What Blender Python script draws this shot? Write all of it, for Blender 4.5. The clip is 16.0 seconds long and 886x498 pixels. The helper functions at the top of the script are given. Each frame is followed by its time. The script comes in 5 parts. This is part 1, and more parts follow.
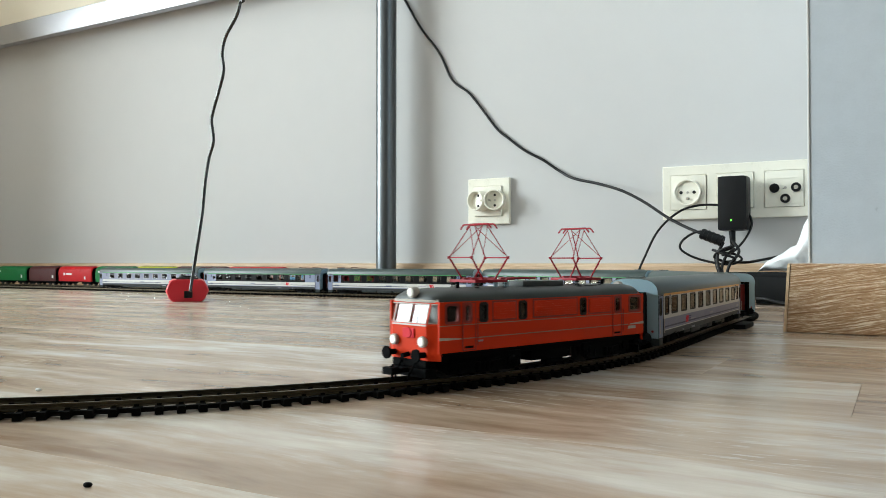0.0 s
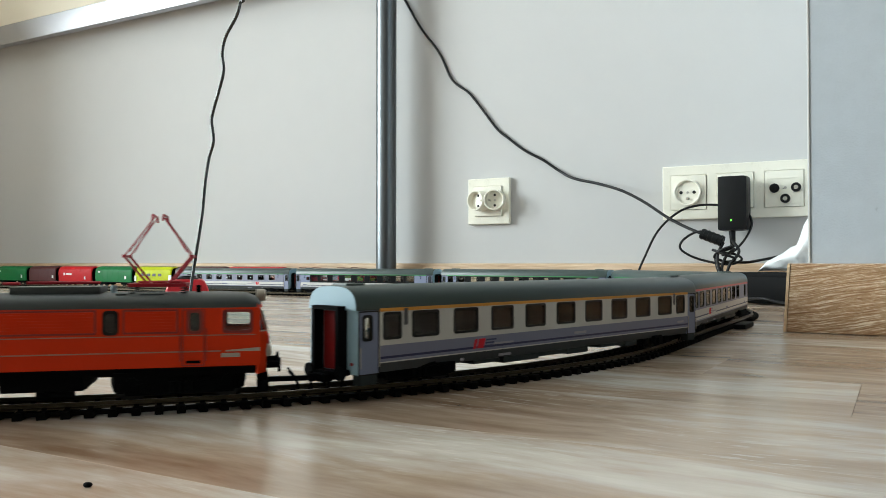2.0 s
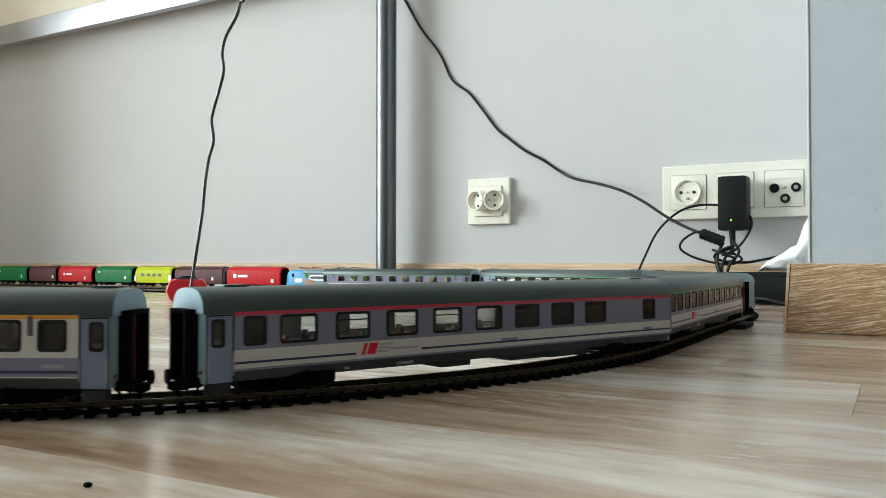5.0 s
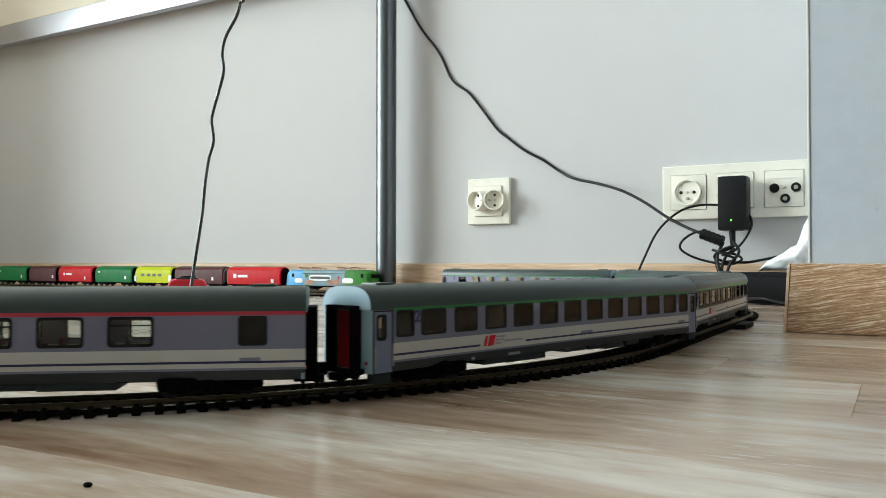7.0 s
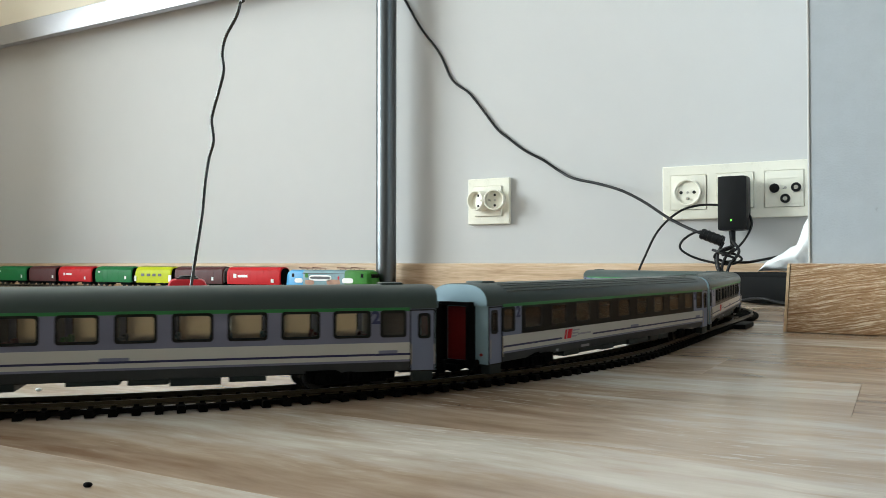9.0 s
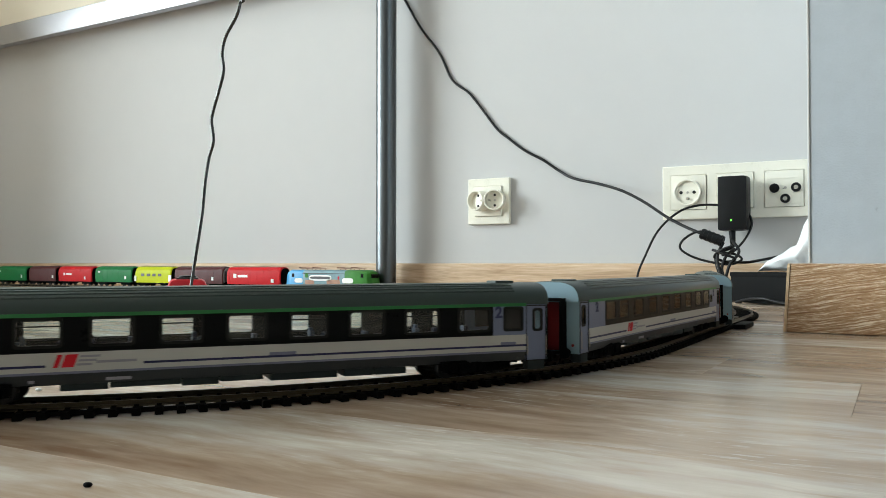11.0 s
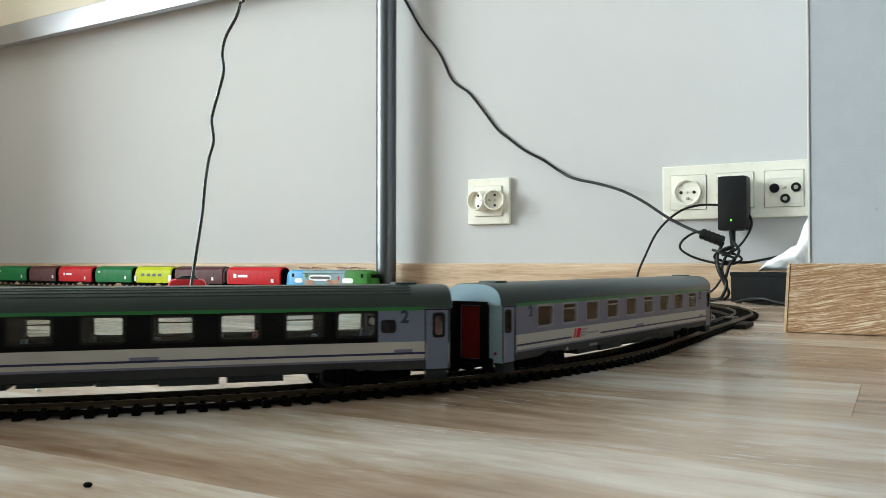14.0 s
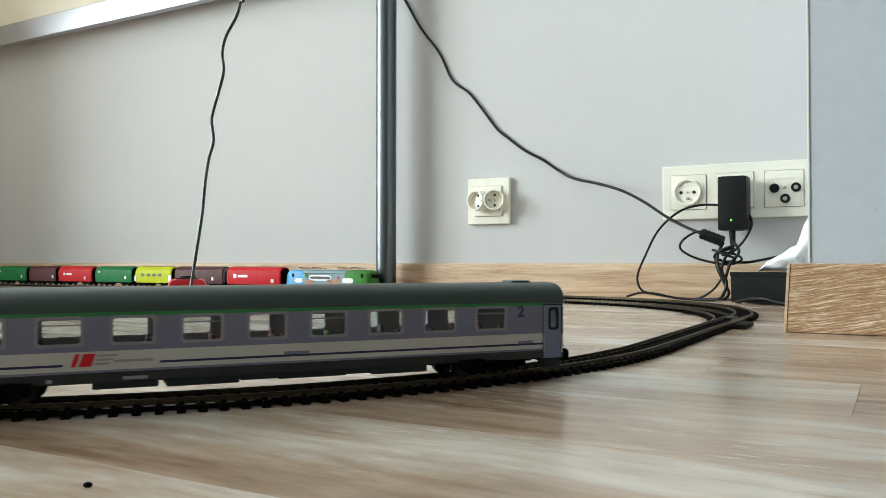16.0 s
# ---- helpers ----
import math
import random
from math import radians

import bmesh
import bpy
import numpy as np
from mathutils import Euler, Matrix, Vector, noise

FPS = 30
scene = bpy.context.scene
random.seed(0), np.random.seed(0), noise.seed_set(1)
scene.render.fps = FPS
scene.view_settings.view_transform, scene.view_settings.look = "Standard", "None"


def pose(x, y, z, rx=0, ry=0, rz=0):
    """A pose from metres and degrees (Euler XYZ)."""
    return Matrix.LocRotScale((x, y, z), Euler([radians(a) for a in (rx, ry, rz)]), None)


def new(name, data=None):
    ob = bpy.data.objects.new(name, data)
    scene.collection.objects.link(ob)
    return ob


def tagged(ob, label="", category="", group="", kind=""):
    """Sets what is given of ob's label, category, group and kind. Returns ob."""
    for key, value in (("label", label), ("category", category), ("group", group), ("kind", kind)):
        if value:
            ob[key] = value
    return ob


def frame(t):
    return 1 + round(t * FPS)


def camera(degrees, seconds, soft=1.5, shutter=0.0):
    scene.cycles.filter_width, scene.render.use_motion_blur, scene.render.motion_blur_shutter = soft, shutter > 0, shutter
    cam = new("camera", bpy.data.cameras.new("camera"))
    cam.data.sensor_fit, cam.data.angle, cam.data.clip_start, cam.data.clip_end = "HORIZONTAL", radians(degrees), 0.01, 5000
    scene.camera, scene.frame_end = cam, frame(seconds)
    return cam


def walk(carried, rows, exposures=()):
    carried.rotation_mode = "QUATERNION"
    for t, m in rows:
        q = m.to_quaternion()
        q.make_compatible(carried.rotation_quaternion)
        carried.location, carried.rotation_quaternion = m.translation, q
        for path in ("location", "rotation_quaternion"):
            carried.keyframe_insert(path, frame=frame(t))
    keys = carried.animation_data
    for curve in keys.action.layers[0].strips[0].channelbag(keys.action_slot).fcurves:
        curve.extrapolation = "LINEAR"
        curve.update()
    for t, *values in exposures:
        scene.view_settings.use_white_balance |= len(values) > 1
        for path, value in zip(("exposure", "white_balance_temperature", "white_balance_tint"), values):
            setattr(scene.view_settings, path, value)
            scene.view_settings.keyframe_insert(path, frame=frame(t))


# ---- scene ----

# ---------------- camera ----------------
EYE = (0.0, 0.0, 0.0579)
cam = camera(57.80, 16.0, soft=0.75, shutter=0.25)
CAMERA_POSE = pose(EYE[0], EYE[1], EYE[2], 91.008, 0, 29.684)
walk(cam, [(0.0, CAMERA_POSE), (16.0, CAMERA_POSE)], exposures=[(0.0, 0.0), (16.0, 0.0)])

# ---------------- light ----------------
SKY_STRENGTH = 0.12
WINDOW_WATTS = 348.0
world = bpy.data.worlds.new("sky")
scene.world = world
world.use_nodes = True
wn = world.node_tree.nodes
sky = wn.new("ShaderNodeTexSky")
sky.sky_type = 'NISHITA'
sky.sun_disc = False
sky.sun_elevation = radians(40)
sky.sun_rotation = radians(60)
wn["Background"].inputs["Strength"].default_value = SKY_STRENGTH
world.node_tree.links.new(sky.outputs[0], wn["Background"].inputs["Color"])

# window opening in the west wall
WIN_X, WIN_Y0, WIN_Y1, WIN_Z0, WIN_Z1 = -4.6, -2.7, 0.1, 0.35, 2.25
lamp = bpy.data.lights.new("window_light", 'AREA')
lamp.shape, lamp.size, lamp.size_y = 'RECTANGLE', WIN_Z1 - WIN_Z0, WIN_Y1 - WIN_Y0
lamp.energy, lamp.color = WINDOW_WATTS, (0.86, 0.98, 1.0)
lamp_ob = new("window_light", lamp)
wc = Vector((WIN_X + 0.03, (WIN_Y0 + WIN_Y1) / 2, (WIN_Z0 + WIN_Z1) / 2))
lamp_ob.matrix_world = pose(wc.x, wc.y, wc.z, 0, -90, 0)


# ---------------- materials ----------------
def mat(name, color, rough=0.5, metal=0.0, vary=0.12, scale=40.0, bump=0.0, bump_scale=None, coat=0.0, stretch=(1, 1, 1), spec=0.5, per_object=0.0, gloss_vary=1.0, stains=0.0):
    m = bpy.data.materials.new(name)
    m.use_nodes = True
    n, l = m.node_tree.nodes, m.node_tree.links
    b = n["Principled BSDF"]
    b.inputs["Roughness"].default_value = rough
    b.inputs["Metallic"].default_value = metal
    b.inputs["Coat Weight"].default_value = coat
    b.inputs["Coat Roughness"].default_value = 0.15
    b.inputs["Specular IOR Level"].default_value = spec
    tc = n.new("ShaderNodeTexCoord")
    mp = n.new("ShaderNodeMapping")
    mp.inputs["Scale"].default_value = stretch
    l.new(tc.outputs["Object"], mp.inputs["Vector"])
    big = n.new("ShaderNodeTexNoise")
    big.inputs["Scale"].default_value = scale
    big.inputs["Detail"].default_value = 6
    l.new(mp.outputs[0], big.inputs["Vector"])
    fine = n.new("ShaderNodeTexNoise")
    fine.inputs["Scale"].default_value = scale * 9
    fine.inputs["Detail"].default_value = 3
    l.new(mp.outputs[0], fine.inputs["Vector"])
    add = n.new("ShaderNodeMath")
    add.operation = 'MULTIPLY_ADD'
    add.inputs[1].default_value = 0.4
    l.new(fine.outputs[0], add.inputs[0])
    l.new(big.outputs[0], add.inputs[2])
    rng = n.new("ShaderNodeMapRange")
    rng.inputs[1].default_value, rng.inputs[2].default_value = 0.35, 1.05
    rng.inputs[3].default_value, rng.inputs[4].default_value = 1 - vary, 1 + vary
    l.new(add.outputs[0], rng.inputs[0])
    mul = n.new("ShaderNodeVectorMath")
    mul.operation = 'SCALE'
    mul.inputs[0].default_value = color[:3]
    fac = rng.outputs[0]
    if per_object:
        info = n.new("ShaderNodeObjectInfo")
        r2 = n.new("ShaderNodeMapRange")
        r2.inputs[3].default_value, r2.inputs[4].default_value = 1 - per_object, 1 + per_object
        l.new(info.outputs["Random"], r2.inputs[0])
        m2 = n.new("ShaderNodeMath")
        m2.operation = 'MULTIPLY'
        l.new(fac, m2.inputs[0])
        l.new(r2.outputs[0], m2.inputs[1])
        fac = m2.outputs[0]
    if stains:
        sn = n.new("ShaderNodeTexNoise")
        sn.inputs["Scale"].default_value, sn.inputs["Detail"].default_value, sn.inputs["Roughness"].default_value = 42.0, 5, 0.6
        l.new(tc.outputs["Object"], sn.inputs["Vector"])
        sr = n.new("ShaderNodeMapRange")
        sr.inputs[1].default_value, sr.inputs[2].default_value = 0.66, 0.74
        sr.inputs[3].default_value, sr.inputs[4].default_value = 1.0, 1.0 - stains
        l.new(sn.outputs[0], sr.inputs[0])
        m3 = n.new("ShaderNodeMath")
        m3.operation = 'MULTIPLY'
        l.new(fac, m3.inputs[0])
        l.new(sr.outputs[0], m3.inputs[1])
        fac = m3.outputs[0]
    l.new(fac, mul.inputs["Scale"])
    l.new(mul.outputs[0], b.inputs["Base Color"])
    rr = n.new("ShaderNodeMapRange")
    rr.inputs[1].default_value, rr.inputs[2].default_value = 0.3, 1.0
    rr.inputs[3].default_value, rr.inputs[4].default_value = max(rough - 0.07 * gloss_vary, 0.02), min(rough + 0.1 * gloss_vary, 1)
    l.new(add.outputs[0], rr.inputs[0])
    l.new(rr.outputs[0], b.inputs["Roughness"])
    if bump:
        bp = n.new("ShaderNodeBump")
        bp.inputs["Strength"].default_value = bump
        bp.inputs["Distance"].default_value = 0.001
        src = fine
        if bump_scale:
            src = n.new("ShaderNodeTexNoise")
            src.inputs["Scale"].default_value = bump_scale
            src.inputs["Detail"].default_value = 4
            l.new(mp.outputs[0], src.inputs["Vector"])
        l.new(src.outputs[0], bp.inputs["Height"])
        l.new(bp.outputs[0], b.inputs["Normal"])
    return m


def wood(name, dark, mid, light, rough, per_piece, grain=(1.3, 30.0, 30.0), seed=0.0, coat=0.0, along=0, spec=0.5, lo=0.42, hi=0.95, flecks=0.0, tilt=0.0, warp_scale=5.0, warp_size=None, fine=0.35):
    """Laminate or veneer with the grain along one axis."""
    m = bpy.data.materials.new(name)
    m.use_nodes = True
    n, l = m.node_tree.nodes, m.node_tree.links
    b = n["Principled BSDF"]
    b.inputs["Coat Weight"].default_value = coat
    b.inputs["Coat Roughness"].default_value = 0.12
    b.inputs["Specular IOR Level"].default_value = spec
    tc = n.new("ShaderNodeTexCoord")
    info = n.new("ShaderNodeObjectInfo")
    off = n.new("ShaderNodeVectorMath")
    off.operation = 'MULTIPLY_ADD'
    l.new(info.outputs["Random"], off.inputs[0])
    off.inputs[1].default_value = (37.0 * per_piece, 91.0 * per_piece, 13.0 * per_piece)
    l.new(tc.outputs["Object"], off.inputs[2])
    # slow bend of the grain
    warp = n.new("ShaderNodeTexNoise")
    warp.inputs["Scale"].default_value = warp_scale
    warp.inputs["Detail"].default_value = 2
    l.new(off.outputs[0], warp.inputs["Vector"])
    bend = n.new("ShaderNodeVectorMath")
    bend.operation = 'MULTIPLY_ADD'
    l.new(warp.outputs["Color"], bend.inputs[0])
    size = warp_size or (0.045 if per_piece else 0.02)
    bend.inputs[1].default_value = (0.0, size, size)
    l.new(off.outputs[0], bend.inputs[2])
    mp = n.new("ShaderNodeMapping")
    mp.inputs["Scale"].default_value = grain
    mp.inputs["Location"].default_value = (seed, seed, seed)
    lean = n.new("ShaderNodeMapping")
    lean.inputs["Rotation"].default_value = (0, radians(tilt), 0)
    l.new(bend.outputs[0], lean.inputs["Vector"])
    l.new(lean.outputs[0], mp.inputs["Vector"])
    g1 = n.new("ShaderNodeTexNoise")
    g1.inputs["Scale"].default_value, g1.inputs["Detail"].default_value, g1.inputs["Roughness"].default_value = 1.6, 8, 0.62
    l.new(mp.outputs[0], g1.inputs["Vector"])
    g2 = n.new("ShaderNodeTexNoise")
    g2.inputs["Scale"].default_value, g2.inputs["Detail"].default_value = 9.0, 4
    l.new(mp.outputs[0], g2.inputs["Vector"])
    mix = n.new("ShaderNodeMath")
    mix.operation = 'MULTIPLY_ADD'
    mix.inputs[1].default_value = fine
    l.new(g2.outputs[0], mix.inputs[0])
    l.new(g1.outputs[0], mix.inputs[2])
    src = mix.outputs[0]
    if per_piece:
        tone = n.new("ShaderNodeMath")
        tone.operation = 'MULTIPLY_ADD'
        tone.inputs[1].default_value = 0.24
        tone.inputs[2].default_value = -0.12
        l.new(info.outputs["Color"], tone.inputs[0])
        a2 = n.new("ShaderNodeMath")
        l.new(src, a2.inputs[0])
        l.new(tone.outputs[0], a2.inputs[1])
        src = a2.outputs[0]
    ramp = n.new("ShaderNodeValToRGB")
    e = ramp.color_ramp.elements
    e[0].position, e[0].color = lo, (*dark, 1)
    e[1].position, e[1].color = hi, (*light, 1)
    k = e.new((lo + hi) / 2)
    k.color = (*mid, 1)
    l.new(src, ramp.inputs[0])
    col = ramp.outputs[0]
    if flecks:
        fm = n.new("ShaderNodeMapping")
        fm.inputs["Scale"].default_value = (70.0, 420.0, 420.0)
        fm.inputs["Rotation"].default_value = (0, 0, radians(14))
        l.new(bend.outputs[0], fm.inputs["Vector"])
        fn = n.new("ShaderNodeTexNoise")
        fn.inputs["Scale"].default_value, fn.inputs["Detail"].default_value = 1.0, 2
        l.new(fm.outputs[0], fn.inputs["Vector"])
        fr = n.new("ShaderNodeMapRange")
        fr.inputs[1].default_value, fr.inputs[2].default_value = 0.57, 0.68
        fr.inputs[3].default_value, fr.inputs[4].default_value = 0.0, flecks
        l.new(fn.outputs[0], fr.inputs[0])
        patch = n.new("ShaderNodeTexNoise")
        patch.inputs["Scale"].default_value = 9.0
        l.new(off.outputs[0], patch.inputs["Vector"])
        pr = n.new("ShaderNodeMapRange")
        pr.inputs[1].default_value, pr.inputs[2].default_value = 0.45, 0.65
        l.new(patch.outputs[0], pr.inputs[0])
        mu = n.new("ShaderNodeMath")
        mu.operation = 'MULTIPLY'
        l.new(fr.outputs[0], mu.inputs[0])
        l.new(pr.outputs[0], mu.inputs[1])
        cm = n.new("ShaderNodeMix")
        cm.data_type = 'RGBA'
        l.new(mu.outputs[0], cm.inputs["Factor"])
        l.new(col, cm.inputs["A"])
        cm.inputs["B"].default_value = (*[min(1, q * 1.25) for q in light], 1)
        col = cm.outputs["Result"]
    l.new(col, b.inputs["Base Color"])
    rr = n.new("ShaderNodeMapRange")
    rr.inputs[3].default_value, rr.inputs[4].default_value = rough - 0.06, rough + 0.08
    l.new(g2.outputs[0], rr.inputs[0])
    l.new(rr.outputs[0], b.inputs["Roughness"])
    bp = n.new("ShaderNodeBump")
    bp.inputs["Strength"].default_value = 0.12
    bp.inputs["Distance"].default_value = 0.0006
    l.new(g2.outputs[0], bp.inputs["Height"])
    l.new(bp.outputs[0], b.inputs["Normal"])
    return m


def glass(name, tint=(0.9, 0.93, 0.93), rough=0.02, ior=1.5):
    m = bpy.data.materials.new(name)
    m.use_nodes = True
    n, l = m.node_tree.nodes, m.node_tree.links
    n.remove(n["Principled BSDF"])
    tr = n.new("ShaderNodeBsdfTransparent")
    tr.inputs[0].default_value = (*tint, 1)
    gl = n.new("ShaderNodeBsdfGlossy")
    gl.inputs["Roughness"].default_value = rough
    fr = n.new("ShaderNodeFresnel")
    fr.inputs[0].default_value = ior
    mx = n.new("ShaderNodeMixShader")
    l.new(fr.outputs[0], mx.inputs[0])
    l.new(tr.outputs[0], mx.inputs[1])
    l.new(gl.outputs[0], mx.inputs[2])
    l.new(mx.outputs[0], n["Material Output"].inputs[0])
    return m


def cloth(name, color):
    m = bpy.data.materials.new(name)
    m.use_nodes = True
    n, l = m.node_tree.nodes, m.node_tree.links
    b = n["Principled BSDF"]
    b.inputs["Base Color"].default_value = (*color, 1)
    b.inputs["Roughness"].default_value = 0.8
    tl = n.new("ShaderNodeBsdfTranslucent")
    tl.inputs[0].default_value = (*color, 1)
    mx = n.new("ShaderNodeMixShader")
    mx.inputs[0].default_value = 0.6
    l.new(b.outputs[0], mx.inputs[1])
    l.new(tl.outputs[0], mx.inputs[2])
    l.new(mx.outputs[0], n["Material Output"].inputs[0])
    return m


def glow(name, color, strength):
    m = bpy.data.materials.new(name)
    m.use_nodes = True
    b = m.node_tree.nodes["Principled BSDF"]
    b.inputs["Base Color"].default_value = (*color, 1)
    b.inputs["Emission Color"].default_value = (*color, 1)
    b.inputs["Emission Strength"].default_value = strength
    return m


M_WALL = mat("wall_paint", (0.578, 0.572, 0.568), 0.75, vary=0.03, scale=3.0, bump=0.10, bump_scale=260)
M_PILLAR = mat("rough_wall_paint", (0.475, 0.52, 0.565), 0.8, vary=0.06, scale=60.0, bump=0.35, bump_scale=620, stains=0.3)
# dark grey for the unseen walls, chosen to cut bounced fill light
M_DIMWALL = mat("bounce_dimming_grey", (0.22, 0.215, 0.20), 0.8, vary=0.05, scale=3.0)
M_CEIL = mat("ceiling_paint", (0.75, 0.75, 0.74), 0.85, vary=0.03, scale=3.0)
M_FLOOR = wood("laminate", (0.25, 0.150, 0.088), (0.44, 0.325, 0.235), (0.68, 0.62, 0.545), 0.21, 1.0, grain=(2.8, 14.0, 14.0), lo=0.44, hi=0.84, flecks=0.45, fine=0.25)
M_SKIRT = wood("oak_baseboard", (0.42, 0.27, 0.16), (0.60, 0.42, 0.27), (0.74, 0.57, 0.41), 0.45, 0.0, grain=(3.0, 55.0, 55.0), seed=3.3, lo=0.5, hi=0.86)
M_SKIRT2 = wood("oak_baseboard_close", (0.27, 0.135, 0.060), (0.46, 0.275, 0.145), (0.88, 0.75, 0.58), 0.5, 0.0, grain=(22.0, 60.0, 560.0), seed=7.7, lo=0.64, hi=0.98, tilt=9.0, warp_scale=22.0, warp_size=0.005, fine=0.6)
M_CORE = mat("fibreboard_core", (0.62, 0.45, 0.28), 0.9, vary=0.2, scale=500, bump=0.4)
M_ALU = mat("brushed_aluminium", (0.46, 0.46, 0.49), 0.40, 1.0, vary=0.05, scale=30, stretch=(1, 1, 0.05))
M_DESK = mat("desk_board", (0.76, 0.69, 0.56), 0.5, vary=0.03, scale=8)
M_MATTBLACK = mat("matt_black_plastic", (0.003, 0.003, 0.0032), 0.65, vary=0.2, scale=120, spec=0.12)
M_IVORY = mat("ivory_plastic", (0.86, 0.83, 0.72), 0.28, vary=0.02, scale=60)
M_BLACK = mat("black_plastic", (0.004, 0.0042, 0.005), 0.42, vary=0.2, scale=120, spec=0.3)
M_CABLE = mat("black_cable", (0.004, 0.004, 0.0045), 0.4, vary=0.15, scale=200, spec=0.35)
M_CABLEGLOSS = mat("glossy_black_cable", (0.006, 0.006, 0.007), 0.15, vary=0.15, scale=200, spec=0.9)
M_HOLE = mat("dark_socket_hole", (0.004, 0.004, 0.004), 0.8, vary=0.1)
M_STEEL = mat("nickel_steel", (0.55, 0.53, 0.48), 0.3, 1.0, vary=0.1, scale=300)
M_RAIL = mat("rail_metal", (0.068, 0.055, 0.036), 0.42, 1.0, vary=0.25, scale=180, stretch=(1, 1, 1))
M_SLEEPER = mat("sleeper_plastic", (0.0045, 0.004, 0.0035), 0.75, vary=0.25, scale=300, per_object=0.2, spec=0.04)
M_REDPL = mat("red_plastic", (0.62, 0.02, 0.035), 0.32, vary=0.06, scale=80)
M_BAG = mat("white_plastic_film", (0.86, 0.88, 0.88), 0.35, vary=0.04, scale=60, bump=0.3, bump_scale=150)
M_LED = glow("green_led", (0.12, 0.9, 0.05), 1.6)
M_WHITE = mat("white_paint", (0.80, 0.80, 0.78), 0.4, vary=0.04)

M_LOCO = mat("orange_red_paint", (0.62, 0.034, 0.003), 0.42, vary=0.06, scale=90, spec=0.16)
M_LOCOROOF = mat("dark_green_grey_roof", (0.035, 0.042, 0.04), 0.5, vary=0.12, scale=90)
M_PANTO = mat("dark_red_pantograph", (0.34, 0.008, 0.020), 0.45, vary=0.1, scale=200, spec=0.3)
M_LOCOLINE = mat("dull_red_grey_line", (0.30, 0.15, 0.11), 0.45, vary=0.1, scale=200)
M_BLIND = mat("dark_blind", (0.030, 0.027, 0.018), 0.6, vary=0.1, scale=200, spec=0.2)
M_RIM = mat("pale_violet_window_rim", (0.25, 0.25, 0.30), 0.4, vary=0.06, scale=120)
M_STRIPE = mat("pale_line", (0.38, 0.34, 0.29), 0.45, vary=0.08, scale=200)
M_UNDER = mat("underframe_black", (0.0035, 0.0037, 0.004), 0.75, vary=0.3, scale=250, spec=0.04)
M_WHEEL = mat("wheel_steel", (0.012, 0.012, 0.012), 0.55, 0.3, vary=0.2, scale=300)
M_ROOF = mat("coach_roof_grey", (0.030, 0.050, 0.046), 0.42, vary=0.03, scale=14, spec=0.55, gloss_vary=0.1)
M_CREAM = mat("cream_grey_paint", (0.52, 0.515, 0.49), 0.42, vary=0.04, scale=80)
M_VIOLET = mat("violet_grey_paint", (0.170, 0.178, 0.262), 0.42, vary=0.04, scale=80)
M_DOOR = mat("door_blue_grey_paint", (0.175, 0.205, 0.315), 0.42, vary=0.04, scale=80)
M_END = mat("end_pale_blue_paint", (0.26, 0.385, 0.45), 0.42, vary=0.05, scale=80)
M_NAVY = mat("navy_line", (0.012, 0.014, 0.07), 0.45, vary=0.1)
M_GREYLOW = mat("lower_grey_paint", (0.055, 0.060, 0.064), 0.5, vary=0.08, scale=80, spec=0.2)
M_SKIRTG = mat("skirt_green_grey", (0.024, 0.031, 0.031), 0.55, vary=0.12, scale=90, spec=0.15)
M_LEG = mat("dark_aluminium", (0.14, 0.152, 0.16), 0.28, 1.0, vary=0.05, scale=30, stretch=(1, 1, 0.05))
# darker red: painted recess shade round the grilles, plain trim elsewhere
M_LOCODARK = mat("dark_red_shade_and_trim", (0.22, 0.014, 0.008), 0.5, vary=0.1, scale=90)
M_YELLOW = mat("yellow_line", (0.62, 0.27, 0.03), 0.42, vary=0.05)
M_REDLINE = mat("red_line", (0.48, 0.03, 0.06), 0.42, vary=0.05)
M_GREENLINE = mat("green_line", (0.02, 0.20, 0.05), 0.42, vary=0.05)
M_BAND = mat("black_window_band", (0.004, 0.0045, 0.005), 0.3, vary=0.1, scale=80, spec=0.08)
M_FRAME = mat("window_rubber", (0.014, 0.014, 0.013), 0.5, vary=0.1, spec=0.12)
M_LOGO = mat("logo_red", (0.62, 0.02, 0.035), 0.5, vary=0.05, spec=0.15)
M_NUM = mat("numeral_blue", (0.022, 0.030, 0.10), 0.45, vary=0.05)
M_NUMDARK = mat("numeral_dark", (0.06, 0.06, 0.066), 0.45, vary=0.05)
M_BAR = mat("print_grey", (0.30, 0.29, 0.33), 0.5, vary=0.05)
M_SEAT = mat("seat_dark_blue", (0.02, 0.03, 0.06), 0.6, vary=0.15, scale=150)
M_SEATRED = mat("seat_dark_red", (0.16, 0.012, 0.02), 0.6, vary=0.15, scale=150)
M_SEATGREEN = mat("seat_green", (0.05, 0.20, 0.03), 0.6, vary=0.15, scale=150)
M_SEATTEAL = mat("seat_teal", (0.06, 0.16, 0.20), 0.6, vary=0.15, scale=150)
M_INNER = mat("interior_brown", (0.13, 0.105, 0.08), 0.6, vary=0.1, scale=150)
# cab inside paled to stand in for daylight seen through its windows
M_CABIN = mat("daylight_pale_cab_lining", (0.74, 0.76, 0.68), 0.6, vary=0.06, scale=120)
M_CURTAIN = cloth("beige_curtain", (0.72, 0.58, 0.42))
M_GANGRED = mat("gangway_door_red", (0.24, 0.010, 0.010), 0.5, vary=0.1)
M_GLASS = glass("clear_window")
M_SCREEN = glass("windscreen_glass", (0.92, 0.92, 0.94), 0.25, 1.25)
M_GLASSD = glass("smoked_window", (0.45, 0.46, 0.46))
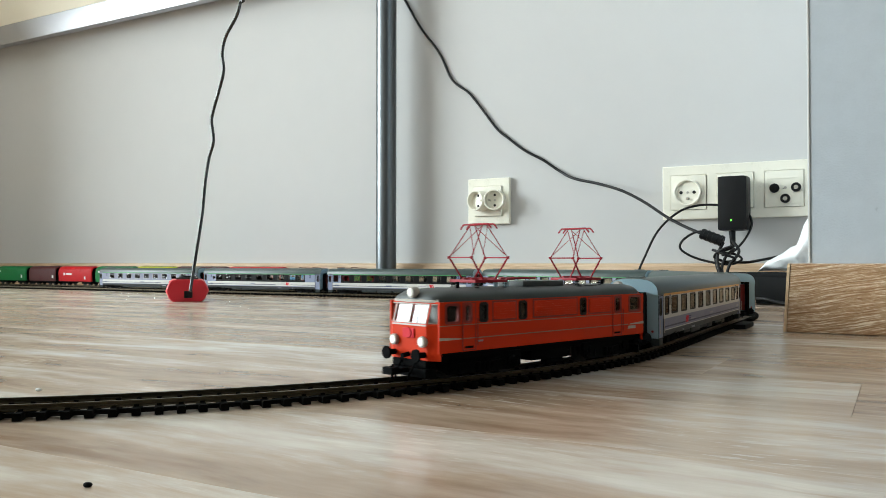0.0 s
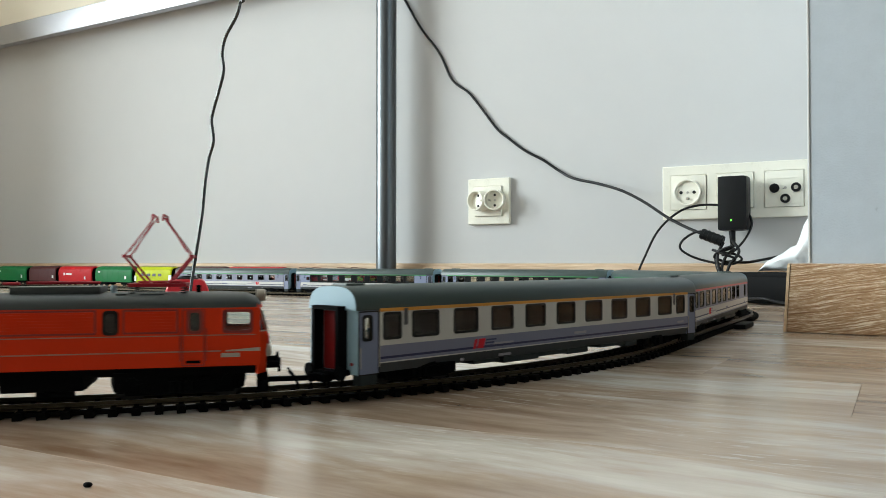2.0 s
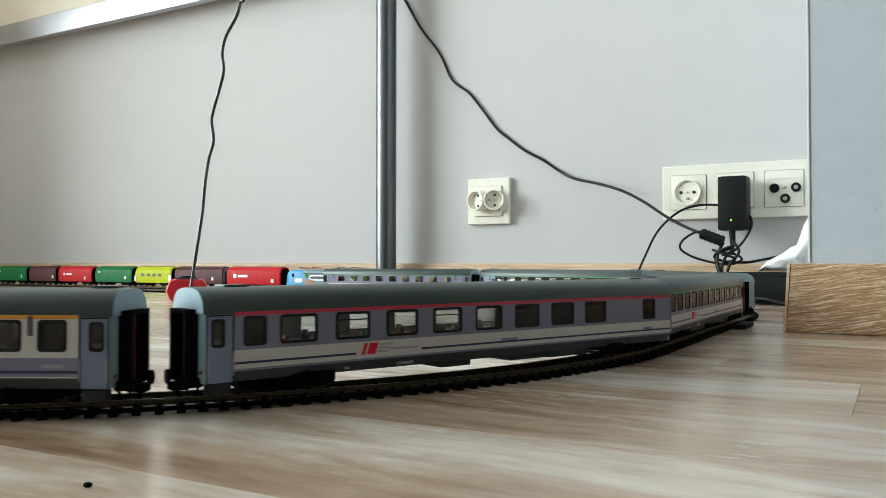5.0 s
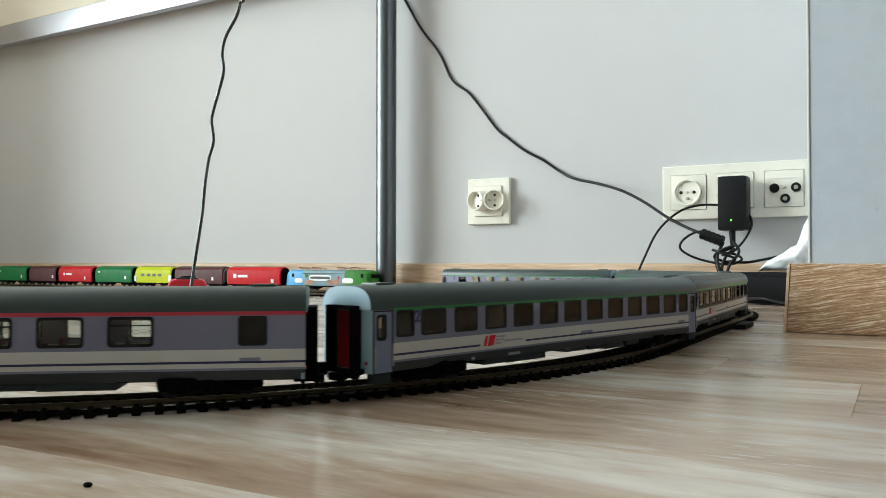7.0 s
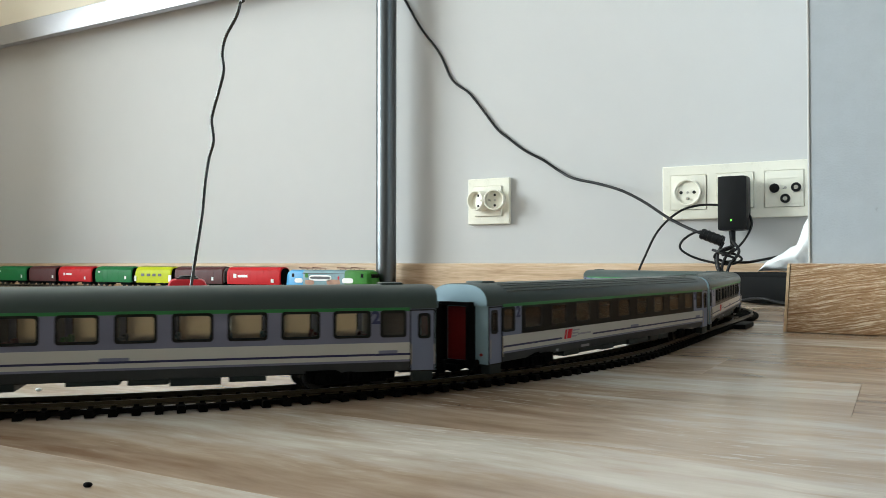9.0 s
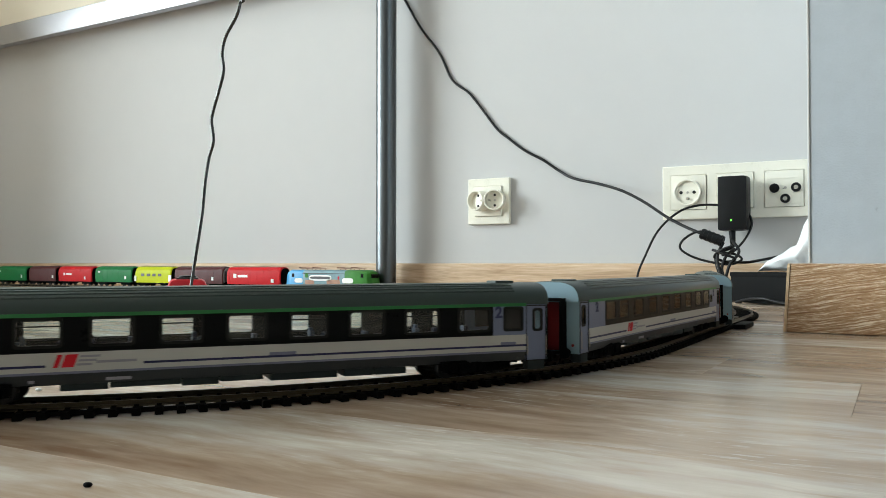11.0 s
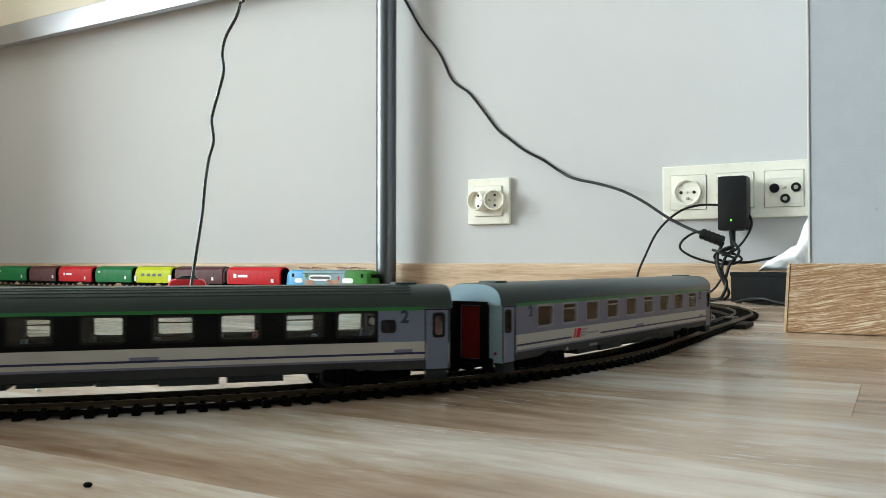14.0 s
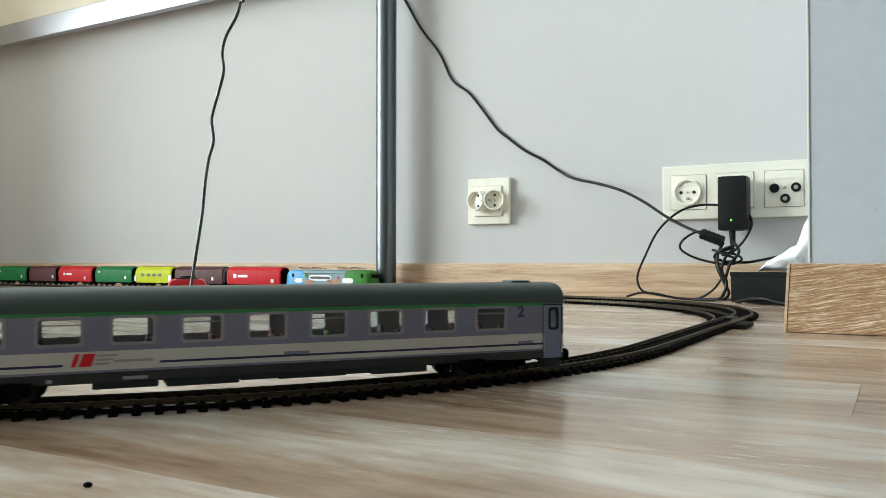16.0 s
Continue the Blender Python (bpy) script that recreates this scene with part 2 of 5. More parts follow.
M_LAMPLENS = mat("lamp_lens", (0.85, 0.82, 0.76), 0.1, vary=0.03)


# ---------------- mesh helpers ----------------
def box(bm, x0, x1, y0, y1, z0, z1, bevel=0.0):
    r = bmesh.ops.create_cube(bm, size=1.0)
    for v in r["verts"]:
        v.co = Vector(((x0 + x1) / 2 + v.co.x * (x1 - x0), (y0 + y1) / 2 + v.co.y * (y1 - y0), (z0 + z1) / 2 + v.co.z * (z1 - z0)))
    if bevel:
        es = list({e for v in r["verts"] for e in v.link_edges})
        bmesh.ops.bevel(bm, geom=es, offset=bevel, segments=2, affect='EDGES', profile=0.7)
    return bm


def rod(bm, a, b, r, seg=8, r2=None):
    a, b = Vector(a), Vector(b)
    d = b - a
    m = Matrix.Translation((a + b) / 2) @ d.to_track_quat('Z', 'Y').to_matrix().to_4x4()
    bmesh.ops.create_cone(bm, cap_ends=True, segments=seg, radius1=r, radius2=r if r2 is None else r2, depth=d.length, matrix=m)
    return bm


def loft(bm, rings, cap=True):
    vs = [[bm.verts.new(p) for p in ring] for ring in rings]
    n = len(rings[0])
    for a, b in zip(vs, vs[1:]):
        for i in range(n):
            j = (i + 1) % n
            bm.faces.new((a[i], a[j], b[j], b[i]))
    if cap:
        bm.faces.new(list(reversed(vs[0])))
        bm.faces.new(vs[-1])
    return bm


def tube(bm, pts, r, seg=8):
    """A swept round cable through smoothed points."""
    P = [Vector(p) for p in pts]
    out = []
    for i in range(len(P) - 1):
        p0, p1, p2, p3 = P[max(i - 1, 0)], P[i], P[i + 1], P[min(i + 2, len(P) - 1)]
        for k in range(6):
            t = k / 6
            out.append(0.5 * ((2 * p1) + (p2 - p0) * t + (2 * p0 - 5 * p1 + 4 * p2 - p3) * t * t + (3 * p1 - p0 - 3 * p2 + p3) * t ** 3))
    out.append(P[-1])
    rings, side = [], None
    for i, p in enumerate(out):
        d = (out[min(i + 1, len(out) - 1)] - out[max(i - 1, 0)]).normalized()
        side = d.orthogonal().normalized() if side is None else (side - d * side.dot(d)).normalized()
        up = d.cross(side)
        rings.append([p + r * (math.cos(a) * side + math.sin(a) * up) for a in (2 * math.pi * k / seg for k in range(seg))])
    return loft(bm, rings)


def finish(bm, name, material, smooth=30):
    bmesh.ops.recalc_face_normals(bm, faces=bm.faces[:])
    me = bpy.data.meshes.new(name)
    bm.to_mesh(me)
    bm.free()
    me.materials.append(material)
    if smooth:
        for p in me.polygons:
            p.use_smooth = True
        me.set_sharp_from_angle(angle=radians(smooth))
    return me


def part(name, bm, material, parent=None, label="", at=None, smooth=30):
    me = bm if isinstance(bm, bpy.types.Mesh) else finish(bm, name, material, smooth)
    ob = new(name, me)
    if parent is not None:
        ob.parent = parent
    if at is not None:
        ob.matrix_basis = at
    if label:
        ob["label"] = label
    return ob


def thing(name, label, category, at=None, group="", kind=""):
    ob = new(name)
    ob.empty_display_size = 0.02
    if at is not None:
        ob.matrix_basis = at
    return tagged(ob, label, category, group, kind)


def holed(bm, us, vs_, holes, at, thick):
    """A panel over the (u, v) rectangle with rectangular holes and real reveals; at(u, v, d) places a point, d is the depth."""
    U = sorted({us[0], us[1], *[h[0] for h in holes], *[h[1] for h in holes]})
    V = sorted({vs_[0], vs_[1], *[h[2] for h in holes], *[h[3] for h in holes]})
    solid = {}
    for i in range(len(U) - 1):
        for j in range(len(V) - 1):
            cu, cv = (U[i] + U[i + 1]) / 2, (V[j] + V[j + 1]) / 2
            solid[i, j] = not any(h[0] < cu < h[1] and h[2] < cv < h[3] for h in holes)
    grid = {}

    def vert(i, j, k):
        if (i, j, k) not in grid:
            grid[i, j, k] = bm.verts.new(at(U[i], V[j], thick * k))
        return grid[i, j, k]
    for (i, j), s in solid.items():
        if not s:
            continue
        for k in (0, 1):
            bm.faces.new([vert(i, j, k), vert(i + 1, j, k), vert(i + 1, j + 1, k), vert(i, j + 1, k)])
        for di, dj, a, b in ((-1, 0, (i, j), (i, j + 1)), (1, 0, (i + 1, j), (i + 1, j + 1)), (0, -1, (i, j), (i + 1, j)), (0, 1, (i, j + 1), (i + 1, j + 1))):
            if not solid.get((i + di, j + dj), False):
                bm.faces.new([vert(*a, 0), vert(*b, 0), vert(*b, 1), vert(*a, 1)])
    return bm


def letters(text, size, depth=0.0001):
    cu = bpy.data.curves.new("text", 'FONT')
    cu.body, cu.size, cu.extrude, cu.offset = text, size, depth, size * (0.075 if text == "1" else 0.035)
    cu.align_x, cu.align_y = 'CENTER', 'CENTER'
    ob = bpy.data.objects.new("text", cu)
    scene.collection.objects.link(ob)
    bpy.context.view_layer.update()
    me = bpy.data.meshes.new_from_object(ob.evaluated_get(bpy.context.evaluated_depsgraph_get()))
    bpy.data.objects.remove(ob)
    me.materials.clear()
    return me


# ---------------- the line of the track ----------------
R, RN, XR, YC1, YC2, YC3 = 0.3701, 0.4481, -0.1432, 0.7455, 0.5207, 0.8587
CX, QUART = XR - R, math.pi / 2 * R
CN, QUARTN = XR - RN, math.pi / 2 * RN
SIDE = YC1 - YC2


def on_track(s, yc=None):
    """Place and heading (radians) at arc length s; 0 where the near curve begins."""
    yc = YC1 if yc is None else yc
    side = yc - YC2
    if s < -side - QUART:
        return CX + (s + side + QUART), yc + R, 0.0
    if s < -side:
        a = (-side - s) / R
        return CX + R * math.cos(a), yc + R * math.sin(a), a - math.pi / 2
    if s < 0:
        return XR, YC2 - s, -math.pi / 2
    if s < QUARTN:
        a = -s / RN
        return CN + RN * math.cos(a), YC2 + RN * math.sin(a), a - math.pi / 2
    return CN - (s - QUARTN), YC2 - RN, -math.pi


def offset_at(s, d, z, yc=None):
    x, y, h = on_track(s, yc)
    return Vector((x - math.sin(h) * d, y + math.cos(h) * d, z))


# how far the head of the train has come along the line
SPEED, START = 0.1178, 0.2113
DRIFT_T = (0, .2, 1, 1.5, 2, 2.5, 3, 3.5, 4.2, 6.5, 7, 7.5, 8, 8.5, 9, 9.2, 11.3, 12, 12.5, 13.7, 14.5, 15.3, 16)
DRIFT_S = (0.0071, 0.0052, -0.0019, -0.0074, -0.0037, -0.0024, -0.0014, 0.0032, 0.005, 0.0039, 0.005, 0.009, 0.0055, 0.006, 0.0126, 0.0108, 0.0116, 0.0058, 0.007, 0.0076, 0.0072, 0.0069, 0.0081)


def head(t):
    return START + SPEED * t + float(np.interp(t, DRIFT_T, DRIFT_S))


# ---------------- room ----------------
WALL_Y = 1.3098
SKIRT_H = 0.0576
ROOM_X0, ROOM_X1, ROOM_Y0, ROOM_H = -4.6, 2.6, -4.2, 2.6
PIL_Y = 0.7255


def room():
    T = 0.12
    wn_ = part("wall_north", box(bmesh.new(), ROOM_X0, ROOM_X1, WALL_Y + 0.012, WALL_Y + 0.012 + T, 0, ROOM_H), M_WALL)
    tagged(wn_, "pale grey painted plaster wall behind the railway", "wall", kind="structure")
    bm = bmesh.new()
    holed(bm, (ROOM_Y0, WALL_Y + 0.012), (0, ROOM_H), [(WIN_Y0, WIN_Y1, WIN_Z0, WIN_Z1)], lambda u, v, d: Vector((ROOM_X0 - d, u, v)), T)
    tagged(part("wall_west", bm, M_WALL), "pale grey painted wall with the window opening", "wall", kind="structure")
    # east and south walls stay out of view, darkened to weaken the fill
    tagged(part("wall_east", box(bmesh.new(), ROOM_X1, ROOM_X1 + T, ROOM_Y0, WALL_Y + 0.012, 0, ROOM_H), M_DIMWALL), "unseen plain wall, dark grey to lessen bounced light", "wall", kind="structure")
    tagged(part("wall_south", box(bmesh.new(), ROOM_X0, ROOM_X1, ROOM_Y0 - T, ROOM_Y0, 0, ROOM_H), M_DIMWALL), "unseen plain wall, dark grey to lessen bounced light", "wall", kind="structure")
    tagged(part("ceiling", box(bmesh.new(), ROOM_X0, ROOM_X1, ROOM_Y0, WALL_Y + 0.012, ROOM_H, ROOM_H + T), M_CEIL), "white painted ceiling", "ceiling", kind="structure")
    # projecting pier beside the sockets
    px0, py0 = -0.0665, PIL_Y + 0.0135
    bm = box(bmesh.new(), px0, px0 + 0.62, py0, WALL_Y + 0.0115, 0, ROOM_H, 0.0035)
    pier = tagged(part("wall_pier", bm, M_PILLAR), "rough pale grey plastered wall pier with a crisp corner", "wall", kind="structure")
    # thin white strip paints the bright light along the plaster corner
    part("lit_corner_edge", box(bmesh.new(), px0 - 0.0009, px0 + 0.0008, py0 - 0.0006, py0 + 0.006, SKIRT_H + 0.0005, ROOM_H - 0.001, 0.0006), M_WHITE, pier, "white strip standing in for the lit plaster edge")
    # window frame in the opening
    w = tagged(thing("window_1", "white framed window letting in daylight", "window", kind="structure"))
    for a, b, c, d in ((WIN_Y0, WIN_Y0 + .06, WIN_Z0, WIN_Z1), (WIN_Y1 - .06, WIN_Y1, WIN_Z0, WIN_Z1), (WIN_Y0 + .06, WIN_Y1 - .06, WIN_Z0, WIN_Z0 + .06), (WIN_Y0 + .06, WIN_Y1 - .06, WIN_Z1 - .06, WIN_Z1)):
        part("window_frame", box(bmesh.new(), ROOM_X0 - 0.09, ROOM_X0 - 0.04, a, b, c, d, 0.004), M_WHITE, w)
    pane = part("pane", box(bmesh.new(), ROOM_X0 - 0.068, ROOM_X0 - 0.062, WIN_Y0 + .06, WIN_Y1 - .06, WIN_Z0 + .06, WIN_Z1 - .06), M_GLASS, w)
    pane.visible_shadow = False


def skirting():
    prof = [(0, 0), (-0.012, 0), (-0.012, SKIRT_H - 0.004), (-0.010, SKIRT_H - 0.0008), (-0.007, SKIRT_H), (0, SKIRT_H)]
    bm = loft(bmesh.new(), [[Vector((x, WALL_Y + 0.0119 + a, b)) for a, b in prof] for x in (ROOM_X0, -0.0675)])
    tagged(part("baseboard", bm, M_SKIRT), "light oak-look baseboard along the grey wall", "baseboard", kind="structure")
    y = PIL_Y + 0.0134
    prof = [(0, 0.0006), (-0.0134, 0.0006), (-0.0134, SKIRT_H - 0.003), (-0.0118, SKIRT_H - 0.0006), (-0.009, SKIRT_H), (0, SKIRT_H)]
    rings = []
    for x, lean in ((-0.083, 0.0), (0.55, 0.0)):
        rings.append([Vector((x + (0.0035 * b / SKIRT_H if x < 0 else 0), y + a, b)) for a, b in prof])
    b = part("baseboard", loft(bmesh.new(), rings), M_SKIRT2)
    tagged(b, "oak-grained laminate baseboard round the wall pier", "baseboard", kind="structure")
    # raw mitred edge and the return along the pier's flank
    bm = bmesh.new()
    loft(bm, [[Vector((-0.0835 + 0.0035 * b / SKIRT_H - o, y + a - 0.0004, b)) for a, b in prof] for o in (0.0, 0.0022)])
    part("raw_edge", bm, M_CORE, b, "raw fibreboard edge with chipped laminate")
    bm = box(bmesh.new(), -0.0799, -0.0667, PIL_Y + 0.0136, WALL_Y - 0.0005, 0.0006, SKIRT_H, 0.001)
    tagged(part("baseboard", bm, M_SKIRT), "oak-look baseboard along the side of the pier", "baseboard", kind="structure")


def floor():
    f = part("floor", box(bmesh.new(), ROOM_X0, ROOM_X1, ROOM_Y0, WALL_Y + 0.012, -0.05, -0.0012), M_CORE)
    tagged(f, "light greyed oak laminate floor in narrow strips", "floor", kind="structure")
    return f


# how pale a strip is, by its row and whether it ends at the row's first joint
STRIP_TONES = {(0, True): 0.80, (0, False): 0.22, (1, True): 0.42, (1, False): 0.30, (2, True): 0.36, (-1, True): 0.54, (-1, False): 0.30, (-2, True): 0.64, (-2, False): 0.4, (-3, True): 0.70}


def floor_strips(f):
    """Laminate strips run along the wall; the near ones are pieces, the rest one mesh."""
    rnd = random.Random(5)
    W, BASE = 0.0937, 0.3405
    gap = 0.00006
    lens = (0.36, 0.45, 0.62, 0.80)
    shared = {}
    far = bmesh.new()
    row0 = int((ROOM_Y0 - BASE) / W) - 1
    for r in range(row0, int((WALL_Y + 0.012 - BASE) / W) + 1):
        y0, y1 = BASE + r * W, min(BASE + (r + 1) * W, WALL_Y + 0.0118)
        x = -0.0166 if r == 0 else (0.42 - 0.03 * r if -4 < r < 0 else -0.0166 + rnd.uniform(-0.4, 0.4))
        cells = []
        xx = x
        while xx < ROOM_X1:
            ln = rnd.choice(lens)
            cells.append((xx, min(xx + ln, ROOM_X1)))
            xx += ln
        xx = x
        while xx > ROOM_X0:
            ln = 1.05 if xx == x and -4 < r < 0 else rnd.choice(lens)
            cells.append((max(xx - ln, ROOM_X0), xx))
            xx -= ln
        for a, b in cells:
            if b - a < 0.02 or y0 < ROOM_Y0:
                continue
            near = -2.3 < (a + b) / 2 < 0.7 and y0 > -0.05
            ya, yb = y0 + gap, y1 - gap
            if near:
                key = (round(b - a, 3), round(yb - ya, 4))
                if key not in shared:
                    lx, ly, c = (b - a) / 2 - gap, (yb - ya) / 2, 0.00008
                    bm = loft(bmesh.new(), [[Vector((sx * (lx - o), sy * (ly - o), z)) for sx, sy in ((-1, -1), (1, -1), (1, 1), (-1, 1))] for o, z in ((0, -0.0011), (0, -c / 2), (c, 0.0))])
                    shared[key] = finish(bm, "strip", M_FLOOR, 0)
                tone = STRIP_TONES.get((r, abs(b - x) < 0.001), rnd.uniform(0.48, 0.76))
                part("strip", shared[key], None, f, at=pose((a + b) / 2, (ya + yb) / 2, 0)).color = (tone, tone, tone, 1)
            else:
                box(far, a + gap, b - gap, ya, yb, -0.0011, 0)
    o = part("strips", far, M_FLOOR, f, smooth=0)
    o.color = (0.66, 0.66, 0.66, 1)
    o["kind"] = "stuff"


def desk():
    d = thing("desk", "desk with a brushed aluminium frame and pale board top", "desk")
    yl = 1.262
    lx0, lx1 = -0.8690, -0.8325
    bm = bmesh.new()
    prof = []
    for k in range(20):
        a = 2 * math.pi * k / 20
        prof.append((math.copysign(abs(math.cos(a)) ** 0.85, math.cos(a)) * (lx1 - lx0) / 2, math.copysign(abs(math.sin(a)) ** 0.85, math.sin(a)) * 0.019))
    for x, y in (((lx0 + lx1) / 2, yl + 0.012),):
        bm = loft(bmesh.new(), [[Vector((x + a, y + b, z)) for a, b in prof] for z in (0.004, 0.70)])
        leg = part("leg", bm, M_LEG, d, "round-edged dark aluminium leg")
        part("foot_cap", box(bmesh.new(), x - 0.024, x + 0.024, y - 0.0195, y + 0.0195, 0.0, 0.0045, 0.001), M_BLACK, leg)
    # added panel out of view, keeps window light off the wall's left part
    part("shade_panel", box(bmesh.new(), -2.445, -2.42, 0.62, 1.306, 0.0, 1.10, 0.001), M_DESK, d, "unseen beige panel added to shade the left of the wall")
    part("rail", box(bmesh.new(), -2.4195, lx0 + 0.001, yl + 0.008, yl + 0.03, 0.640, 0.692, 0.004), M_ALU, d, "aluminium frame rail")
    part("back_board", box(bmesh.new(), -2.4195, -0.79, yl + 0.010, yl + 0.028, 0.6925, 1.10, 0.002), M_DESK, d, "pale beige upright board")
    return d


# ---------------- track ----------------
RAIL_TOP, SLEEPER_TOP = 0.0054, 0.0030


def rail_mesh(s0, s1, d, yc, step=0.012):
    prof = [(-0.0013, SLEEPER_TOP), (0.0013, SLEEPER_TOP), (0.0013, SLEEPER_TOP + 0.0004), (0.0004, SLEEPER_TOP + 0.0008), (0.0004, RAIL_TOP - 0.0008), (0.0006, RAIL_TOP - 0.0006),
            (0.0006, RAIL_TOP), (-0.0006, RAIL_TOP), (-0.0006, RAIL_TOP - 0.0006), (-0.0004, RAIL_TOP - 0.0008), (-0.0004, SLEEPER_TOP + 0.0008), (-0.0013, SLEEPER_TOP + 0.0004)]
    n = max(2, int((s1 - s0) / step))
    return loft(bmesh.new(), [[offset_at(s0 + (s1 - s0) * i / n, d + a, z, yc) for a, z in prof] for i in range(n + 1)])


def sleeper_mesh(half=0.0148):
    bm = bmesh.new()
    loft(bm, [[Vector((sx * w, sy * half, z)) for sx, sy in ((-1, -1), (1, -1), (1, 1), (-1, 1))] for w, z in ((0.0016, 0.0002), (0.0016, 0.0024), (0.0012, SLEEPER_TOP))])
    for y in (-0.0095, -0.0071, 0.0071, 0.0095):
        box(bm, -0.0009, 0.0009, y - 0.0005, y + 0.0005, 0.0029, 0.0037)
    return finish(bm, "sleeper", M_SLEEPER, 0)


def track(name, s0, s1, yc, label, sleeper, near, skip=None):
    tr = thing(name, label, "model track")
    for d in (-0.00855, 0.00855):
        part("rail", rail_mesh(s0, s1, d, yc), M_RAIL, tr, "brass-brown worn metal rail")
    # plastic webs that join the sleepers under the rails
    bm = bmesh.new()
    n = int((s1 - s0) / 0.02)
    for d in (-0.00855, 0.00855):
        loft(bm, [[offset_at(s0 + (s1 - s0) * i / n, d + a, z, yc) for a, z in ((-0.0012, 0.0006), (0.0012, 0.0006), (0.0012, 0.0022), (-0.0012, 0.0022))] for i in range(n + 1)])
    part("sleeper_web", bm, M_SLEEPER, tr)
    rest, s, rnd = bmesh.new(), s0 + 0.004, random.Random(2)
    while s < s1:
        if not (skip and skip(s)):
            x, y, h = on_track(s, yc)
            m = pose(x, y, 0, 0, 0, math.degrees(h) + rnd.uniform(-0.6, 0.6))
            if near[0] < s < near[1]:
                part("sleeper", sleeper, None, tr, at=m)
            else:
                rest.from_mesh(sleeper)
                rest.verts.ensure_lookup_table()
                bmesh.ops.transform(rest, matrix=m, verts=rest.verts[-len(sleeper.vertices):])
        s += 0.0079
    if rest.verts:
        o = part("sleepers", rest, M_SLEEPER, tr, smooth=0)
        o["kind"] = "stuff"
    else:
        rest.free()
    return tr


def tracks():
    sl = sleeper_mesh()
    end = QUARTN + 1.8
    inner = track("model_track", -SIDE - QUART - 2.0, end, YC1, "dark model railway track curving over the laminate floor", sl, (-1.25, 1.05))
    track("model_track", -(YC3 - YC2) - QUART - 2.0, -(YC1 - YC2) + 0.0, YC3, "dark model railway siding track branching from a turnout", sl, (9, 10),
          skip=lambda s: s > -(YC3 - YC2) - 0.10 and abs(on_track(s, YC3)[0] - on_track(s, YC1)[0]) < 0.012)
    # turnout frog and point blades
    fr = bmesh.new()
    box(fr, XR - 0.012, XR + 0.002, YC1 + 0.075, YC1 + 0.10, 0.0031, 0.0047, 0.0005)
    part("frog", fr, M_RAIL, inner)
    sw = bmesh.new()
    box(sw, XR + 0.016, XR + 0.026, YC1 - 0.01, YC1 + 0.035, 0.0002, 0.0045, 0.0012)
    part("switch_motor", sw, M_MATTBLACK, inner, "black turnout switch motor beside the sleepers")
    # rail joiners
    for s in (-0.115, 0.113, 0.345, 0.58):
        for d in (-0.00855, 0.00855):
            j = bmesh.new()
            x, y, h = on_track(s)
            box(j, -0.004, 0.004, d - 0.0010, d + 0.0010, 0.0031, 0.0041, 0.0002)
            part("rail_joiner", j, M_RAIL, inner, at=pose(x, y, 0, 0, 0, math.degrees(h)))


# ---------------- rolling stock ----------------
def wheelset(parent, x, r, z=None):
    bm = bmesh.new()
    for sgn in (-1, 1):
        rod(bm, (0, sgn * 0.0068, 0), (0, sgn * 0.0094, 0), r, 20)
        rod(bm, (0, sgn * 0.0062, 0), (0, sgn * 0.0068, 0), r + 0.0007, 20)
    rod(bm, (0, -0.0115, 0), (0, 0.0115, 0), 0.0012, 8)
    # four holes make the turning visible
    for k in range(4):
        a = k * math.pi / 2
        rod(bm, (math.cos(a) * r * 0.55, -0.0097, math.sin(a) * r * 0.55), (math.cos(a) * r * 0.55, 0.0097, math.sin(a) * r * 0.55), r * 0.16, 6)
    return part("wheelset", bm, M_WHEEL, parent, "dark steel wheels on an axle", at=pose(x, 0, RAIL_TOP + r))


BOGIES, WHEELS, VEHICLES = [], [], []


